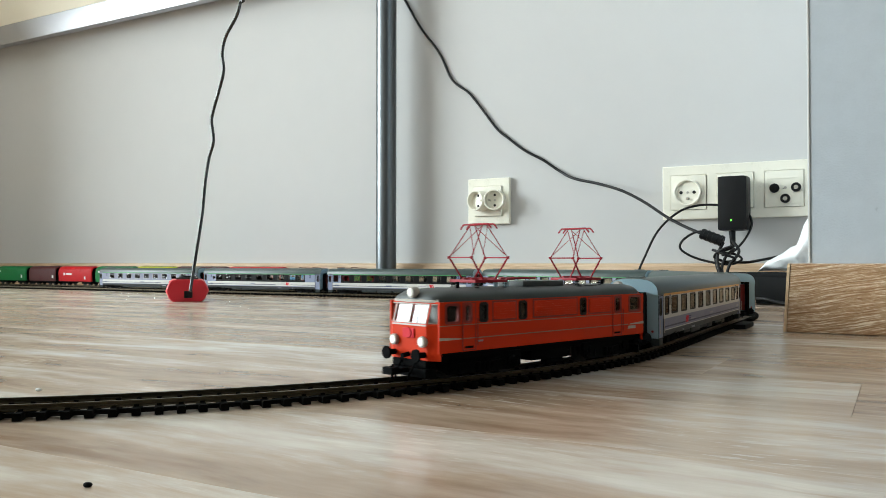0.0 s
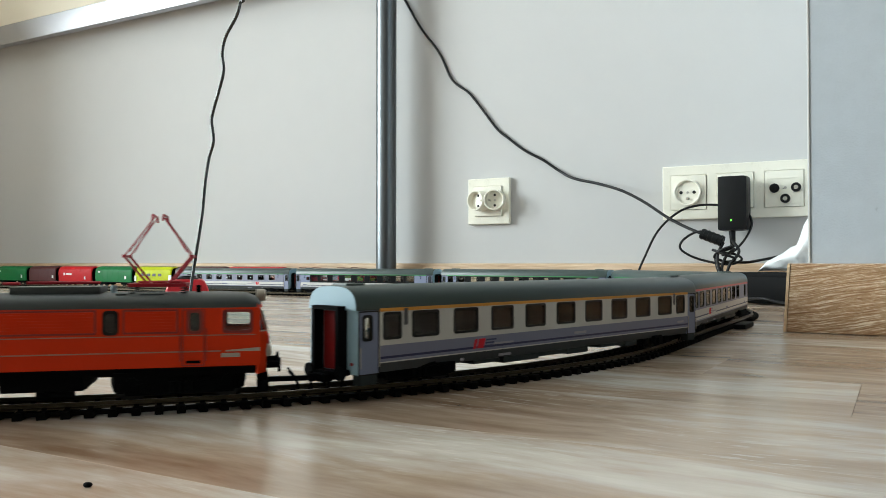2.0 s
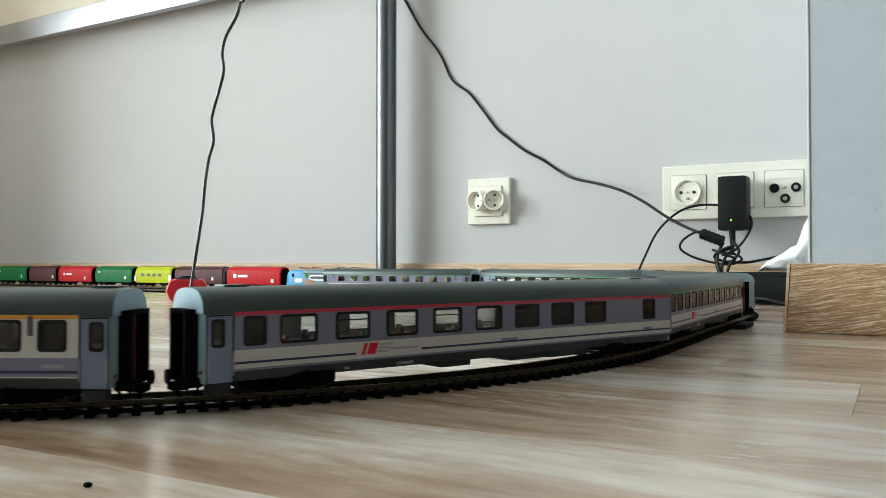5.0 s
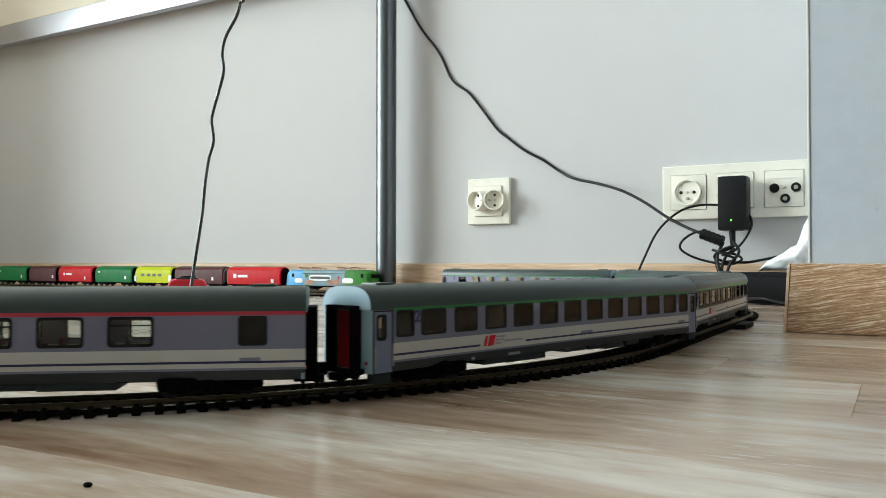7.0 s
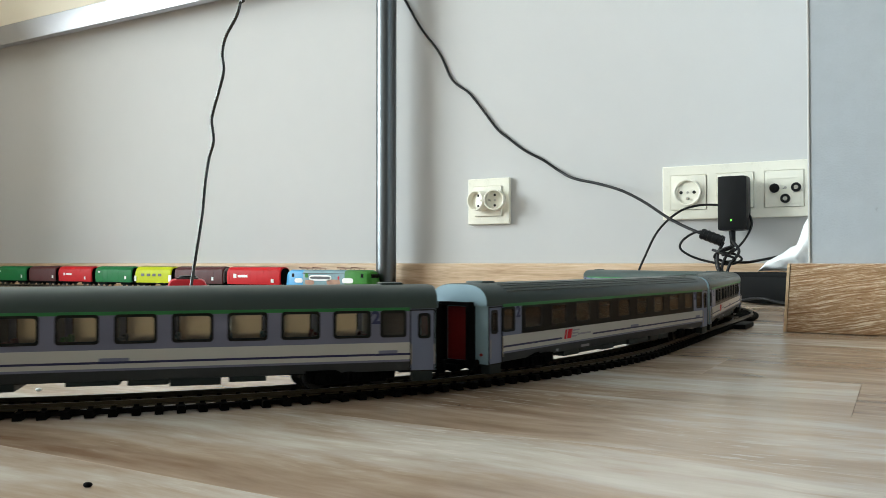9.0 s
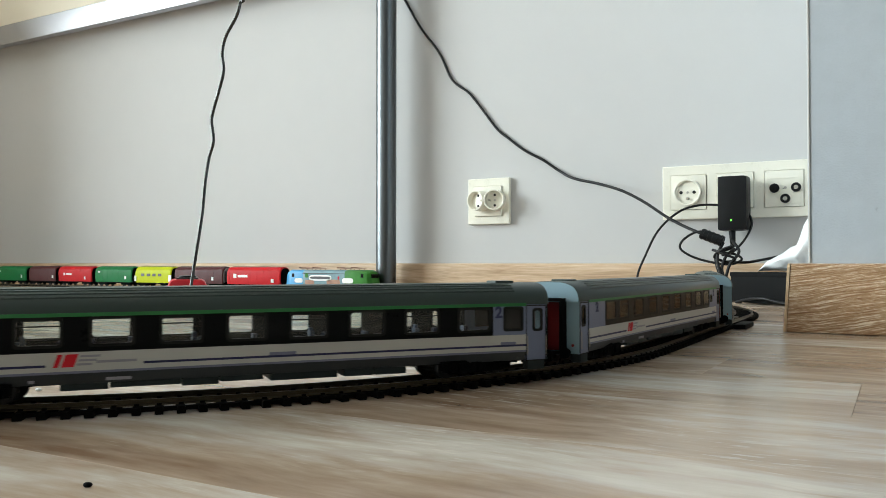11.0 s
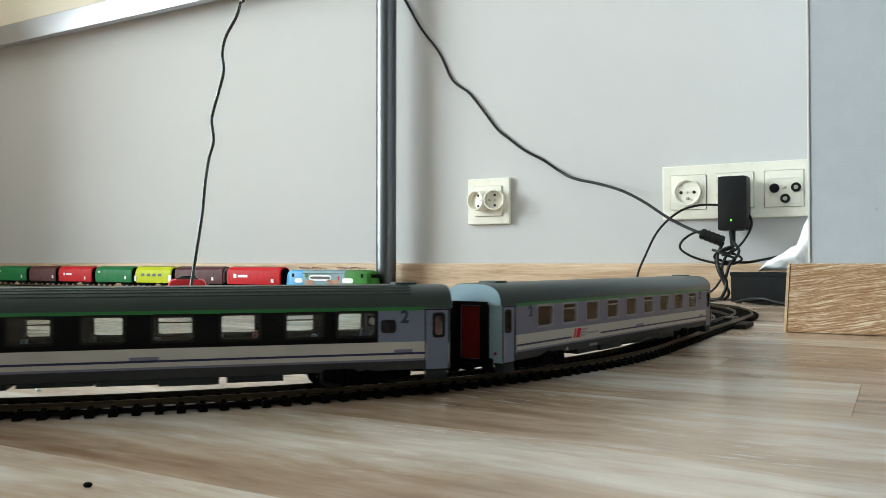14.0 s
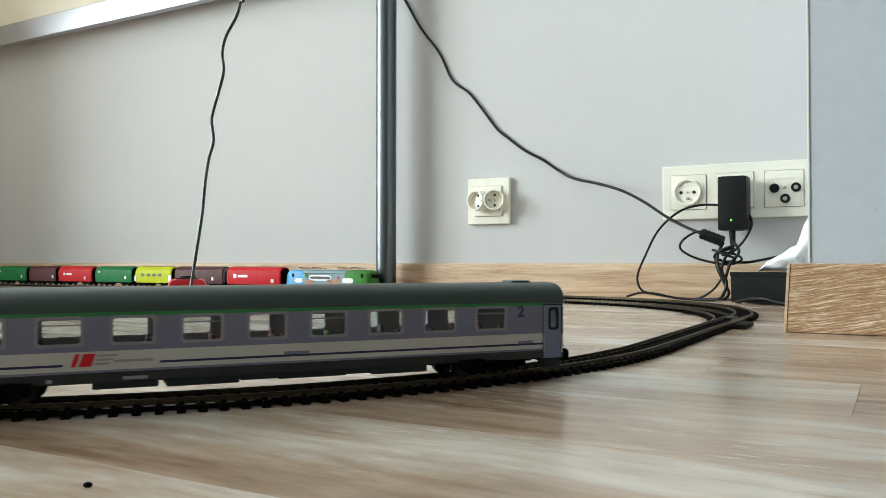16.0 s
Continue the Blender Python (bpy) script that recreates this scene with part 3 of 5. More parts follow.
def bogie(parent, x, base, r, heavy=False):
    b = new("bogie")
    b.parent = parent
    b.matrix_basis = pose(x, 0, 0)
    b["label"] = "black bogie with springs and axle boxes"
    z = RAIL_TOP
    hl = base / 2 + (0.0065 if heavy else 0.0055)
    for sg in (-1, 1):
        bm = bmesh.new()
        y0, y1 = sorted((sg * 0.0118, sg * 0.0142))
        # frame with dropped middle
        box(bm, -hl, hl, y0, y1, z + 0.0040, z + 0.0082, 0.0005)
        box(bm, -hl + 0.004, hl - 0.004, y0, y1, z + 0.0022, z + 0.0044, 0.0005)
        box(bm, -base * 0.25, base * 0.25, y0, y1, z + 0.0032, z + 0.0056, 0.0004)
        for sx in (-1, 1):
            cx = sx * base / 2
            rod(bm, (cx, sg * 0.0118, z + r), (cx, sg * 0.0152, z + r), 0.0022, 10)
            box(bm, cx - 0.0028, cx + 0.0028, y0, y1, z + 0.0030, z + 0.0066, 0.0003)
            for q in (-1, 1):
                rod(bm, (cx + q * 0.0040, sg * 0.0136, z + 0.0034), (cx + q * 0.0040, sg * 0.0136, z + 0.0070), 0.0012, 8)
        for q in (-1, 0, 1):
            rod(bm, (q * 0.0028, sg * 0.0146, z + 0.0028), (q * 0.0028, sg * 0.0146, z + 0.0072), 0.0013, 8)
        rod(bm, (-base * 0.3, sg * 0.0146, z + 0.0082), (base * 0.1, sg * 0.0146, z + 0.0066), 0.0008, 6)
        if heavy:
            box(bm, -hl, hl, y0, y1, z + 0.0075, z + 0.0110, 0.0005)
        part("bogie_frame", bm, M_UNDER, b)
    part("bolster", box(bmesh.new(), -0.006, 0.006, -0.011, 0.011, z + 0.0046, z + 0.0088, 0.0005), M_UNDER, b)
    for sx in (-1, 1):
        WHEELS.append((wheelset(b, sx * base / 2, r), sx * base / 2, r))
    return b


def buffers(parent, x, sg, z, y=0.0101):
    for s in (-1, 1):
        bm = bmesh.new()
        rod(bm, (x, s * y, z), (x + sg * 0.0045, s * y, z), 0.0013, 10)
        rod(bm, (x + sg * 0.0045, s * y, z), (x + sg * 0.0056, s * y, z), 0.0029, 14)
        part("buffer", bm, M_UNDER, parent)


def coupler(parent, x, sg, reach=0.0):
    bm = bmesh.new()
    z = RAIL_TOP + 0.0046
    box(bm, min(x, x + sg * (0.010 + reach)), max(x, x + sg * (0.010 + reach)), -0.0012, 0.0012, z - 0.0008, z + 0.0012, 0.0003)
    x += sg * reach
    box(bm, min(x + sg * 0.008, x + sg * 0.0125), max(x + sg * 0.008, x + sg * 0.0125), -0.0034, 0.0034, z - 0.0010, z + 0.0022, 0.0005)
    rod(bm, (x + sg * 0.0095, 0, z - 0.003), (x + sg * 0.0095, 0, z + 0.003), 0.0006, 6)
    part("coupler", bm, M_UNDER, parent, "black plastic coupler head")
    bm = bmesh.new()
    for s in (-1, 1):
        tube(bm, [(x, s * 0.005, z + 0.004), (x + sg * 0.0035, s * 0.005, z - 0.0005), (x + sg * 0.004, s * 0.0042, z - 0.0035)], 0.0005, 6)
    part("brake_hoses", bm, M_UNDER, parent)


HW = 0.0165
Z_BOT, Z_BAND0, Z_BAND1, Z_WIN0, Z_WIN1, Z_CANT, Z_TOP = 0.0123, 0.0163, 0.0236, 0.0262, 0.0370, 0.0385, 0.0486
FRAME_CACHE, PANE_CACHE, TEXT_CACHE = {}, {}, {}


def window_meshes(w, h, bar, tint, rim=None):
    key = (round(w, 4), round(h, 4), bar, tint, rim.name if rim else "")
    if key not in FRAME_CACHE:
        t, c = 0.0007, 0.0012
        bm = bmesh.new()
        n = 5

        def ring(hw, hh, rad, y):
            pts = []
            for cx, cz, a0 in ((hw - rad, hh - rad, 0), (-hw + rad, hh - rad, 90), (-hw + rad, -hh + rad, 180), (hw - rad, -hh + rad, 270)):
                for k in range(n):
                    a = radians(a0 + 90 * k / (n - 1))
                    pts.append(Vector((cx + rad * math.cos(a), y, cz + rad * math.sin(a))))
            return pts
        o1, o2 = ring(w / 2 + 0.0004, h / 2 + 0.0004, 0.0014, 0.00022), ring(w / 2 + 0.0004, h / 2 + 0.0004, 0.0014, -0.0006)
        i1, i2 = ring(w / 2 - t, h / 2 - t, c, 0.00022), ring(w / 2 - t, h / 2 - t, c, -0.0006)
        loft(bm, [o1, i1, i2, o2, o1], cap=False)
        if bar:
            box(bm, -w / 2 + t, w / 2 - t, -0.0005, 0.0001, h * 0.20, h * 0.20 + 0.0005)
        FRAME_CACHE[key] = finish(bm, "window_frame", rim or M_FRAME, 40)
        PANE_CACHE[key] = finish(box(bmesh.new(), -w / 2 + 0.0002, w / 2 - 0.0002, -0.0004, -0.0001, -h / 2 + 0.0002, h / 2 - 0.0002), "pane", M_GLASSD if tint else M_GLASS, 0)
    return FRAME_CACHE[key], PANE_CACHE[key]


def window(parent, x, z, w, h, side, y=HW, bar=True, tint=False, rim=None):
    f, p = window_meshes(w, h, bar, tint, rim)
    m = pose(x, side * y, z, 0, 0, 0 if side > 0 else 180)
    o = part("window", f, None, parent, at=m)
    g = part("pane", p, None, o)
    g.visible_shadow = False


def numeral(parent, text, x, z, side, size, material, y=HW, label=""):
    size *= 1.18 if text == "1" else 1.0
    key = (text, size, material.name)
    if key not in TEXT_CACHE:
        me = letters(text, size)
        me.materials.append(material)
        TEXT_CACHE[key] = me
    part("numeral", TEXT_CACHE[key], None, parent, label, at=pose(x, side * (y + 0.00012), z, 90, 0, 180 if side > 0 else 0))


def roof_profile(n=16):
    pts = []
    for k in range(n + 1):
        a = math.pi * k / n
        c, s_ = math.cos(a), math.sin(a)
        pts.append((HW * math.copysign(abs(c) ** 0.62, c), Z_CANT + (Z_TOP - Z_CANT) * abs(s_) ** 0.80))
    return pts


def coach(name, label, L, windows, stripe, first=False, band=None, doors=(True, True), numerals=(), logo=True, small=(), seat=None, compartments=True, ribs=False, seed=0, rim=None, raised=0.0):
    """windows: (start, end) in mm from the leading end. x runs forwards, the origin lies on the floor under the middle."""
    c = thing(name, label, "model coach", group="coaches of the moving train")
    X = lambda u: L / 2 - u / 1000
    d0 = 12.6 if doors[0] else 0.8
    d1 = L * 1000 - (12.6 if doors[1] else 0.8)
    up, mid = (M_CREAM, M_VIOLET) if first else (M_DOOR if band else M_VIOLET, M_CREAM)
    w0, w1 = Z_WIN0 + raised, Z_WIN1 + raised * 0.8
    top0 = Z_BAND1 + (0.0 if first else 0.0008)
    holes = [(X(b), X(a), w0, w1) for a, b in windows] + [(X(b), X(a), z0, z1) for a, b, z0, z1 in small]
    pieces = [(X(d1), X(d0), up)]
    if band:
        pieces = [(X(d1), X(band[1]), up), (X(band[1]), X(band[0]), M_BAND), (X(band[0]), X(d0), up)]
    for side in (1, -1):
        at = lambda u, v, d, side=side: Vector((u, side * (HW - d), v))
        for x0, x1, m in pieces:
            hs = [h for h in holes if x0 < (h[0] + h[1]) / 2 < x1]
            part("side_panel", holed(bmesh.new(), (x0, x1), (top0, Z_CANT), hs, at, 0.0011), m, c, smooth=0)
        part("side_band", box(bmesh.new(), X(d1), X(d0), min(side * (HW - 0.001), side * HW), max(side * (HW - 0.001), side * HW), Z_BAND0, top0), mid, c, smooth=0)
        # sill, tucked in towards the rails
        lo = side * (HW - 0.0016)
        bm = loft(bmesh.new(), [[Vector((x, a, b)) for a, b in ((side * HW, Z_BAND0), (lo, Z_BOT), (lo - side * 0.0008, Z_BOT), (side * (HW - 0.001), Z_BAND0))] for x in (X(d1), X(d0))])
        part("sill", bm, M_GREYLOW, c, smooth=0)

        def line(n_, u0, u1, z0, z1, m, lab=""):
            part(n_, box(bmesh.new(), X(u1), X(u0), min(side * (HW - 0.0002), side * (HW + 0.0001)), max(side * (HW - 0.0002), side * (HW + 0.0001)), z0, z1), m, c, lab, smooth=0)
        line("cantrail_line", d0, d1, Z_CANT - 0.0008, Z_CANT + 0.0006, stripe, "coloured class line under the roof")
        lz = 0.0180 if first else 0.0200
        if first:
            line("waist_line", d0, d1, lz, lz + 0.0010, M_NAVY, "navy blue line")
            line("waist_line", d0, d1, Z_BAND0, Z_BAND0 + 0.0005, M_CREAM)
        else:
            if logo:
                line("waist_line", d0, 67.2, lz - 0.0010, lz - 0.0001, M_NAVY, "navy blue line")
                line("waist_line", 101.4, d1, lz - 0.0010, lz - 0.0001, M_NAVY, "navy blue line")
            else:
                line("waist_line", d0, d1, lz - 0.0010, lz - 0.0001, M_NAVY, "navy blue line")
            line("lower_line", d0, d1, Z_BAND0, Z_BAND0 + 0.0009, M_VIOLET, "violet line")
        if logo:
            z0, z1 = (0.0180, 0.0224) if first else (0.0188, 0.0236)
            lean = 0.0016

            def mark(lab, pts, m, rise=0.00014):
                ys = (side * (HW - 0.0002), side * (HW + rise))
                part("emblem", loft(bmesh.new(), [[Vector((X(u) - lean * (v - z0) / (z1 - z0), y, v)) for u, v in pts] for y in ys]), m, c, lab, smooth=0)
            h = z1 - z0
            # two slanted red strokes and paler ones beside them
            mark("slanted red emblem", [(69.6, z0), (71.4, z0), (71.4, z1), (69.6, z1)], M_LOGO)
            mark("", [(72.4, z0), (76.8, z0), (76.8, z1), (72.4, z1)], M_LOGO)
            for q in (0.10, 0.42, 0.74):
                mark("pale stroke beside the emblem" if q < 0.2 else "", [(77.6, z0 + q * h), (82.5 + 3 * q, z0 + q * h), (82.5 + 3 * q, z0 + (q + 0.17) * h), (77.6, z0 + (q + 0.17) * h)], M_NUM if first else M_BAR)
            line("lettering", 84.5, 99, z0 + 0.25 * h, z0 + 0.45 * h, M_BAR)
            for a, b in ((61.5, 63.5), (88.0, 97.0)):
                line("lettering", a, b, 0.0132, 0.0144, M_BAR)
        for a, b in ((150, 161), (L * 1000 - 26, L * 1000 - 18)):
            line("lettering", a, b, 0.0199, 0.0212, M_BAR if first else M_VIOLET)
        for a, b in windows:
            wide = b - a > 12
            window(c, X((a + b) / 2), (w0 + w1) / 2, (b - a) / 1000, w1 - w0, side, bar=wide and not compartments and round(a / 25) % 2 == 0, rim=rim, tint=not wide)
            if not wide:
                y0, y1 = sorted((side * (HW - 0.0022), side * (HW - 0.0014)))
                part("blind", box(bmesh.new(), X(b), X(a), y0, y1, w0 - 0.0004, w1 + 0.0004), M_BLIND, c, "dark drawn blind", smooth=0)
        for a, b, z0, z1 in small:
            window(c, X((a + b) / 2), (z0 + z1) / 2, (b - a) / 1000, z1 - z0, side, bar=False, tint=True)
        for txt, u in numerals:
            numeral(c, txt, X(u), 0.0348, side, 0.0072, M_NUMDARK if first else M_NUM, label="class numeral")
        # entrance doors
        for has, u0, u1 in ((doors[0], 1.6, 12.4), (doors[1], L * 1000 - 12.4, L * 1000 - 1.6)):
            if not has:
                continue
            dw = (u0 + u1) / 2
            cen = u0 + 4.6 if u0 < 50 else u1 - 4.6
            hs = [(X(cen + 2.4), X(cen - 2.4), 0.0262, 0.0362)]
            at2 = lambda u, v, d, side=side: Vector((u, side * (HW - 0.0005 - d), v))
            dr = part("door", holed(bmesh.new(), (X(u1), X(u0)), (0.0120, Z_CANT), hs, at2, 0.0010), M_DOOR, c, "blue-grey entrance door", smooth=0)
            window(dr, X(cen), 0.0312, 0.0048, 0.0100, side, y=HW - 0.0005, bar=False)
            jt = holed(bmesh.new(), (X(u1) - 0.0001, X(u0) + 0.0001), (0.0119, Z_CANT - 0.0003), [(X(u1) + 0.0004, X(u0) - 0.0004, 0.0124, Z_CANT - 0.0008)], lambda u, v, d, side=side: Vector((u, side * (HW - 0.0003 - d), v)), 0.0004)
            part("door_joint", jt, M_FRAME, dr, "dark door joint", smooth=0)
            bm = bmesh.new()
            for k in (-1, 1):
                xx = X(dw) + k * 0.0050
                rod(bm, (xx, side * (HW + 0.0004), 0.0150), (xx, side * (HW + 0.0004), 0.0235), 0.00022, 6)
            part("handrail", bm, M_STRIPE, dr)
            part("step", box(bmesh.new(), X(dw) - 0.0045, X(dw) + 0.0045, min(side * 0.011, side * 0.0160), max(side * 0.011, side * 0.0160), 0.0078, 0.0119, 0.0004), M_SKIRTG, dr, "dark green-grey step box")
    # roof
    prof = roof_profile()
    bm = bmesh.new()
    stations = ((L / 2 - 0.0004, 0.97), (L / 2 - 0.0016, 1.0), (-L / 2 + 0.0016, 1.0), (-L / 2 + 0.0004, 0.97))
    loft(bm, [[Vector((x, y * k, Z_CANT + (z - Z_CANT) * k)) for y, z in prof] for x, k in stations])
    roof = part("roof", bm, M_ROOF, c, "dull grey-green rounded roof", smooth=50)
    if ribs:
        for k in (3, 4, 5, 6, 10, 11, 12, 13):
            y, z = prof[k]
            part("roof_rib", box(bmesh.new(), -L / 2 + 0.018, L / 2 - 0.018, y - 0.0003, y + 0.0003, z - 0.0004, z + 0.00025), M_ROOF, roof, smooth=0)
    for u in ((18, L * 1000 - 18) if not first else (L * 1000 - 8, 9)):
        part("roof_vent", box(bmesh.new(), X(u) - 0.005, X(u) + 0.005, -0.005, 0.005, Z_TOP - 0.0008, Z_TOP + 0.0008, 0.0005), M_ROOF, roof)
    # ends with gangways
    for sg in (1, -1):
        x = sg * (L / 2 - 0.0012)
        at3 = lambda u, v, d, x=x, sg=sg: Vector((x - sg * d, u, v))
        part("end_wall", holed(bmesh.new(), (-HW + 0.0006, HW - 0.0006), (Z_BOT, Z_CANT), [(-0.0068, 0.0068, 0.0135, 0.0380)], at3, 0.0012), M_END, c, "pale blue end wall", smooth=0)
        rim = [(y * 0.965, Z_CANT + (z - Z_CANT) * 0.965) for y, z in prof]
        bm = loft(bmesh.new(), [[Vector((x + sg * o, y, z)) for y, z in rim] for o in (0.0, 0.0010)])
        part("end_arch", bm, M_END, c, "pale blue roof end")
        bm = holed(bmesh.new(), (-0.0090, 0.0090), (0.0122, 0.0402), [(-0.0070, 0.0070, 0.0134, 0.0386)], lambda u, v, d, x=x, sg=sg: Vector((x + sg * (0.0048 - d), u, v)), 0.0056)
        part("gangway_bellows", bm, M_UNDER, c, "black rubber gangway bellows", smooth=0)
        part("gangway_door", box(bmesh.new(), x - sg * 0.0010 if sg > 0 else x, x if sg > 0 else x - sg * 0.0010, -0.0067, 0.0067, 0.0136, 0.0379), M_GANGRED, c, "dark red gangway door", smooth=0)
        for s in (-1, 1):
            bm = rod(bmesh.new(), (x, s * 0.0125, 0.0165), (x + sg * 0.0008, s * 0.0125, 0.0165), 0.0007, 10)
            part("tail_light", bm, M_GANGRED, c, "small red tail light")
        buffers(c, x, sg, 0.0165 - 0.0035)
        coupler(c, sg * (L / 2 - 0.006), sg)
    # underframe with equipment boxes of uneven depth
    part("underframe", box(bmesh.new(), -L / 2 + 0.002, L / 2 - 0.002, -0.0142, 0.0142, 0.0120, 0.0140), M_UNDER, c)
    rnd = random.Random(seed)
    x = -L / 2 + 0.072
    while x < L / 2 - 0.078:
        w = rnd.uniform(0.010, 0.030)
        zb = rnd.choice((0.0092, 0.0100, 0.0096, 0.0104))
        if rnd.random() < 0.86:
            part("equipment_box", box(bmesh.new(), x, min(x + w, L / 2 - 0.072), -0.0150, 0.0150, zb, 0.0122, 0.0005), M_SKIRTG, c)
        x += w + rnd.choice((0.0, 0.0005, 0.003))
    # inside
    part("inner_floor", box(bmesh.new(), -L / 2 + 0.003, L / 2 - 0.003, -0.0150, 0.0150, 0.0141, 0.0165), M_INNER, c, smooth=0)
    for i, (a, b) in enumerate(windows):
        if b - a < 12:
            continue
        m = seat[i % len(seat)] if seat else M_SEAT
        for u, back in ((a + 0.5, 1), (b - 0.5, -1)):
            for ys in ((-0.0135, -0.0075), (0.0005, 0.0065)) if compartments else ((-0.0142, -0.0092), (0.0092, 0.0142)):
                bm = bmesh.new()
                xx = X(u)
                box(bm, xx - 0.0011, xx + 0.0011, ys[0], ys[1], 0.0165, (0.0272 if compartments else 0.0262) + 0.0005 * ((i + back) % 3), 0.0006)
                if (i + back) % 2:
                    box(bm, xx - 0.0009, xx + 0.0009, ys[0] + 0.0012, ys[1] - 0.0012, 0.0258, 0.0285, 0.0005)
                box(bm, min(xx, xx - back * 0.0058), max(xx, xx - back * 0.0058), ys[0], ys[1], 0.0165, 0.0212, 0.0006)
                part("seat", bm, m, c)
        if compartments:
            part("curtain", box(bmesh.new(), X(a + 0.94 * (b - a)), X(a + 0.06 * (b - a)), -0.0146, -0.0143, 0.0240, 0.0380), M_CURTAIN, c, "beige compartment curtain", smooth=0)
        if compartments and i < len(windows) - 1:
            xx = X((b + windows[i + 1][0]) / 2)
            part("partition", box(bmesh.new(), xx - 0.0006, xx + 0.0006, -0.0150, 0.0070, 0.0165, 0.0380), M_INNER, c, smooth=0)
    for sg in (1, -1):
        BOGIES.append((bogie(c, sg * 0.36 * L, 0.0287, 0.0053), c, sg * 0.36 * L))
    return c


def room_and_track():
    room()
    skirting()
    f = floor()
    desk()
    tracks()
    return f


LEN = (0.1557, 0.2877, 0.2852, 0.2851, 0.2826, 0.2812, 0.2872)
GAPS = (0.0265, 0.0175, 0.0135, 0.0135, 0.0135, 0.0142)


def coaches():
    reg = lambda a, p, w, n: [(a + p * i, a + p * i + w) for i in range(n)]
    C1 = coach("passenger_coach", "first class model coach with yellow line and cream window band", LEN[1], [(14.6, 24.4)] + reg(31.2, 25.87, 15.8, 9) + [(260.6, 270.6)], M_YELLOW, first=True,
               numerals=(("1", 27.2), ("1", 257.6)), seat=(M_SEATTEAL, M_SEATTEAL, M_SEAT), seed=1)
    C2 = coach("dining_coach", "violet and cream model dining coach with a red roof line", LEN[2], [(16.6, 25.6)] + reg(32.0, 25.5, 16.2, 8) + [(259.0, 269.4)], M_REDLINE, doors=(True, False),
               seat=(M_SEATRED, M_SEATRED, M_SEAT), compartments=False, seed=2)
    C3 = coach("passenger_coach", "second class compartment model coach with narrow windows and green line", LEN[3], [(14.3, 24.2)] + reg(29.0, 21.15, 14.9, 11) + [(260.2, 270.6)], M_GREENLINE,
               numerals=(("2", 26.4), ("2", 257.9)), seat=(M_SEATGREEN, M_SEAT, M_SEATTEAL, M_SEATTEAL, M_SEATRED, M_SEATRED), seed=3, raised=0.0008)
    C4 = coach("passenger_coach", "open saloon model coach with continuous black window band", LEN[4], [(12.6, 22.3)] + reg(31.0, 25.52, 16.0, 9) + [(258.4, 268.2)], M_GREENLINE, band=(28.6, 252.8),
               numerals=(("2", 25.5), ("2", 255.6)), compartments=False, ribs=True, seed=4, raised=0.0003)
    C5 = coach("passenger_coach", "open saloon model coach with blank panel and black window band", LEN[5], [(35.6, 51.2)] + reg(55.4, 25.7, 15.8, 7) + [(230.8, 247.4)], M_GREENLINE, band=(34.7, 248.3),
               numerals=(("2", 23.2), ("2", 259.8)), small=[(249.8, 255.6, 0.0287, 0.0335)], seat=(M_SEAT, M_SEAT, M_SEATRED, M_SEATTEAL), compartments=False, ribs=True, seed=5, raised=0.0006)
    C6 = coach("passenger_coach", "second class model coach with nine wide separate windows", LEN[6], reg(31.9, 25.88, 15.9, 9), M_GREENLINE,
               numerals=(("2", 25.7), ("2", 262.7)), seat=(M_SEATGREEN, M_SEAT, M_SEAT, M_SEATRED, M_SEATRED), compartments=False, seed=6, raised=0.0006, rim=M_RIM)
    return [C1, C2, C3, C4, C5, C6]


def vehicle_state(k, t):
    """Place and heading of vehicle k (0 the locomotive), and of its two bogies."""
    front = head(t) - sum(LEN[:k]) - sum(GAPS[:k])
    half = (0.36 if k else 0.30) * LEN[k]
    mid = front - LEN[k] / 2
    ax, ay, ah = on_track(mid + half)
    bx, by, bh = on_track(mid - half)
    return (ax + bx) / 2, (ay + by) / 2, math.atan2(ay - by, ax - bx), ah, bh


def wrap(a):
    return (a + math.pi) % (2 * math.pi) - math.pi


TRAIN = []


def motions():
    times = [i * 0.2 for i in range(81)]
    for k, v in enumerate(TRAIN):
        rows = []
        st = [vehicle_state(k, t) for t in times]
        for t, (x, y, h, _, _) in zip(times, st):
            rows.append((t, pose(x, y, 0, 0, 0, math.degrees(h))))
        walk(v, rows)
        for b, owner, bx in BOGIES:
            if owner is v:
                i = 3 if bx > 0 else 4
                walk(b, [(t, pose(bx, 0, 0, 0, 0, math.degrees(wrap(s_[i] - s_[2])))) for t, s_ in zip(times, st)])
    fine = [i / 15 for i in range(241)]
    for w, x, r in WHEELS:
        walk(w, [(t, pose(x, 0, RAIL_TOP + r, 0, math.degrees(head(t) / r) % 360, 0)) for t in fine])


# ---------------- locomotive ----------------
def quad_at(A, B, C, D):
    """Bilinear panel from four corners, the depth going inwards."""
    A, B, C, D = Vector(A), Vector(B), Vector(C), Vector(D)
    n = (B - A).cross(D - A).normalized()
    return lambda u, v, d: (A * (1 - u) + B * u) * (1 - v) + (D * (1 - u) + C * u) * v - n * d


def quad_pane(name, at, h, material, parent, label="", proud=-0.0004):
    bm = loft(bmesh.new(), [[at(h[0], h[2], d), at(h[1], h[2], d), at(h[1], h[3], d), at(h[0], h[3], d)] for d in (-proud, -proud + 0.0002)])
    ob = part(name, bm, material, parent, label, smooth=0)
    ob.visible_shadow = False
    return ob


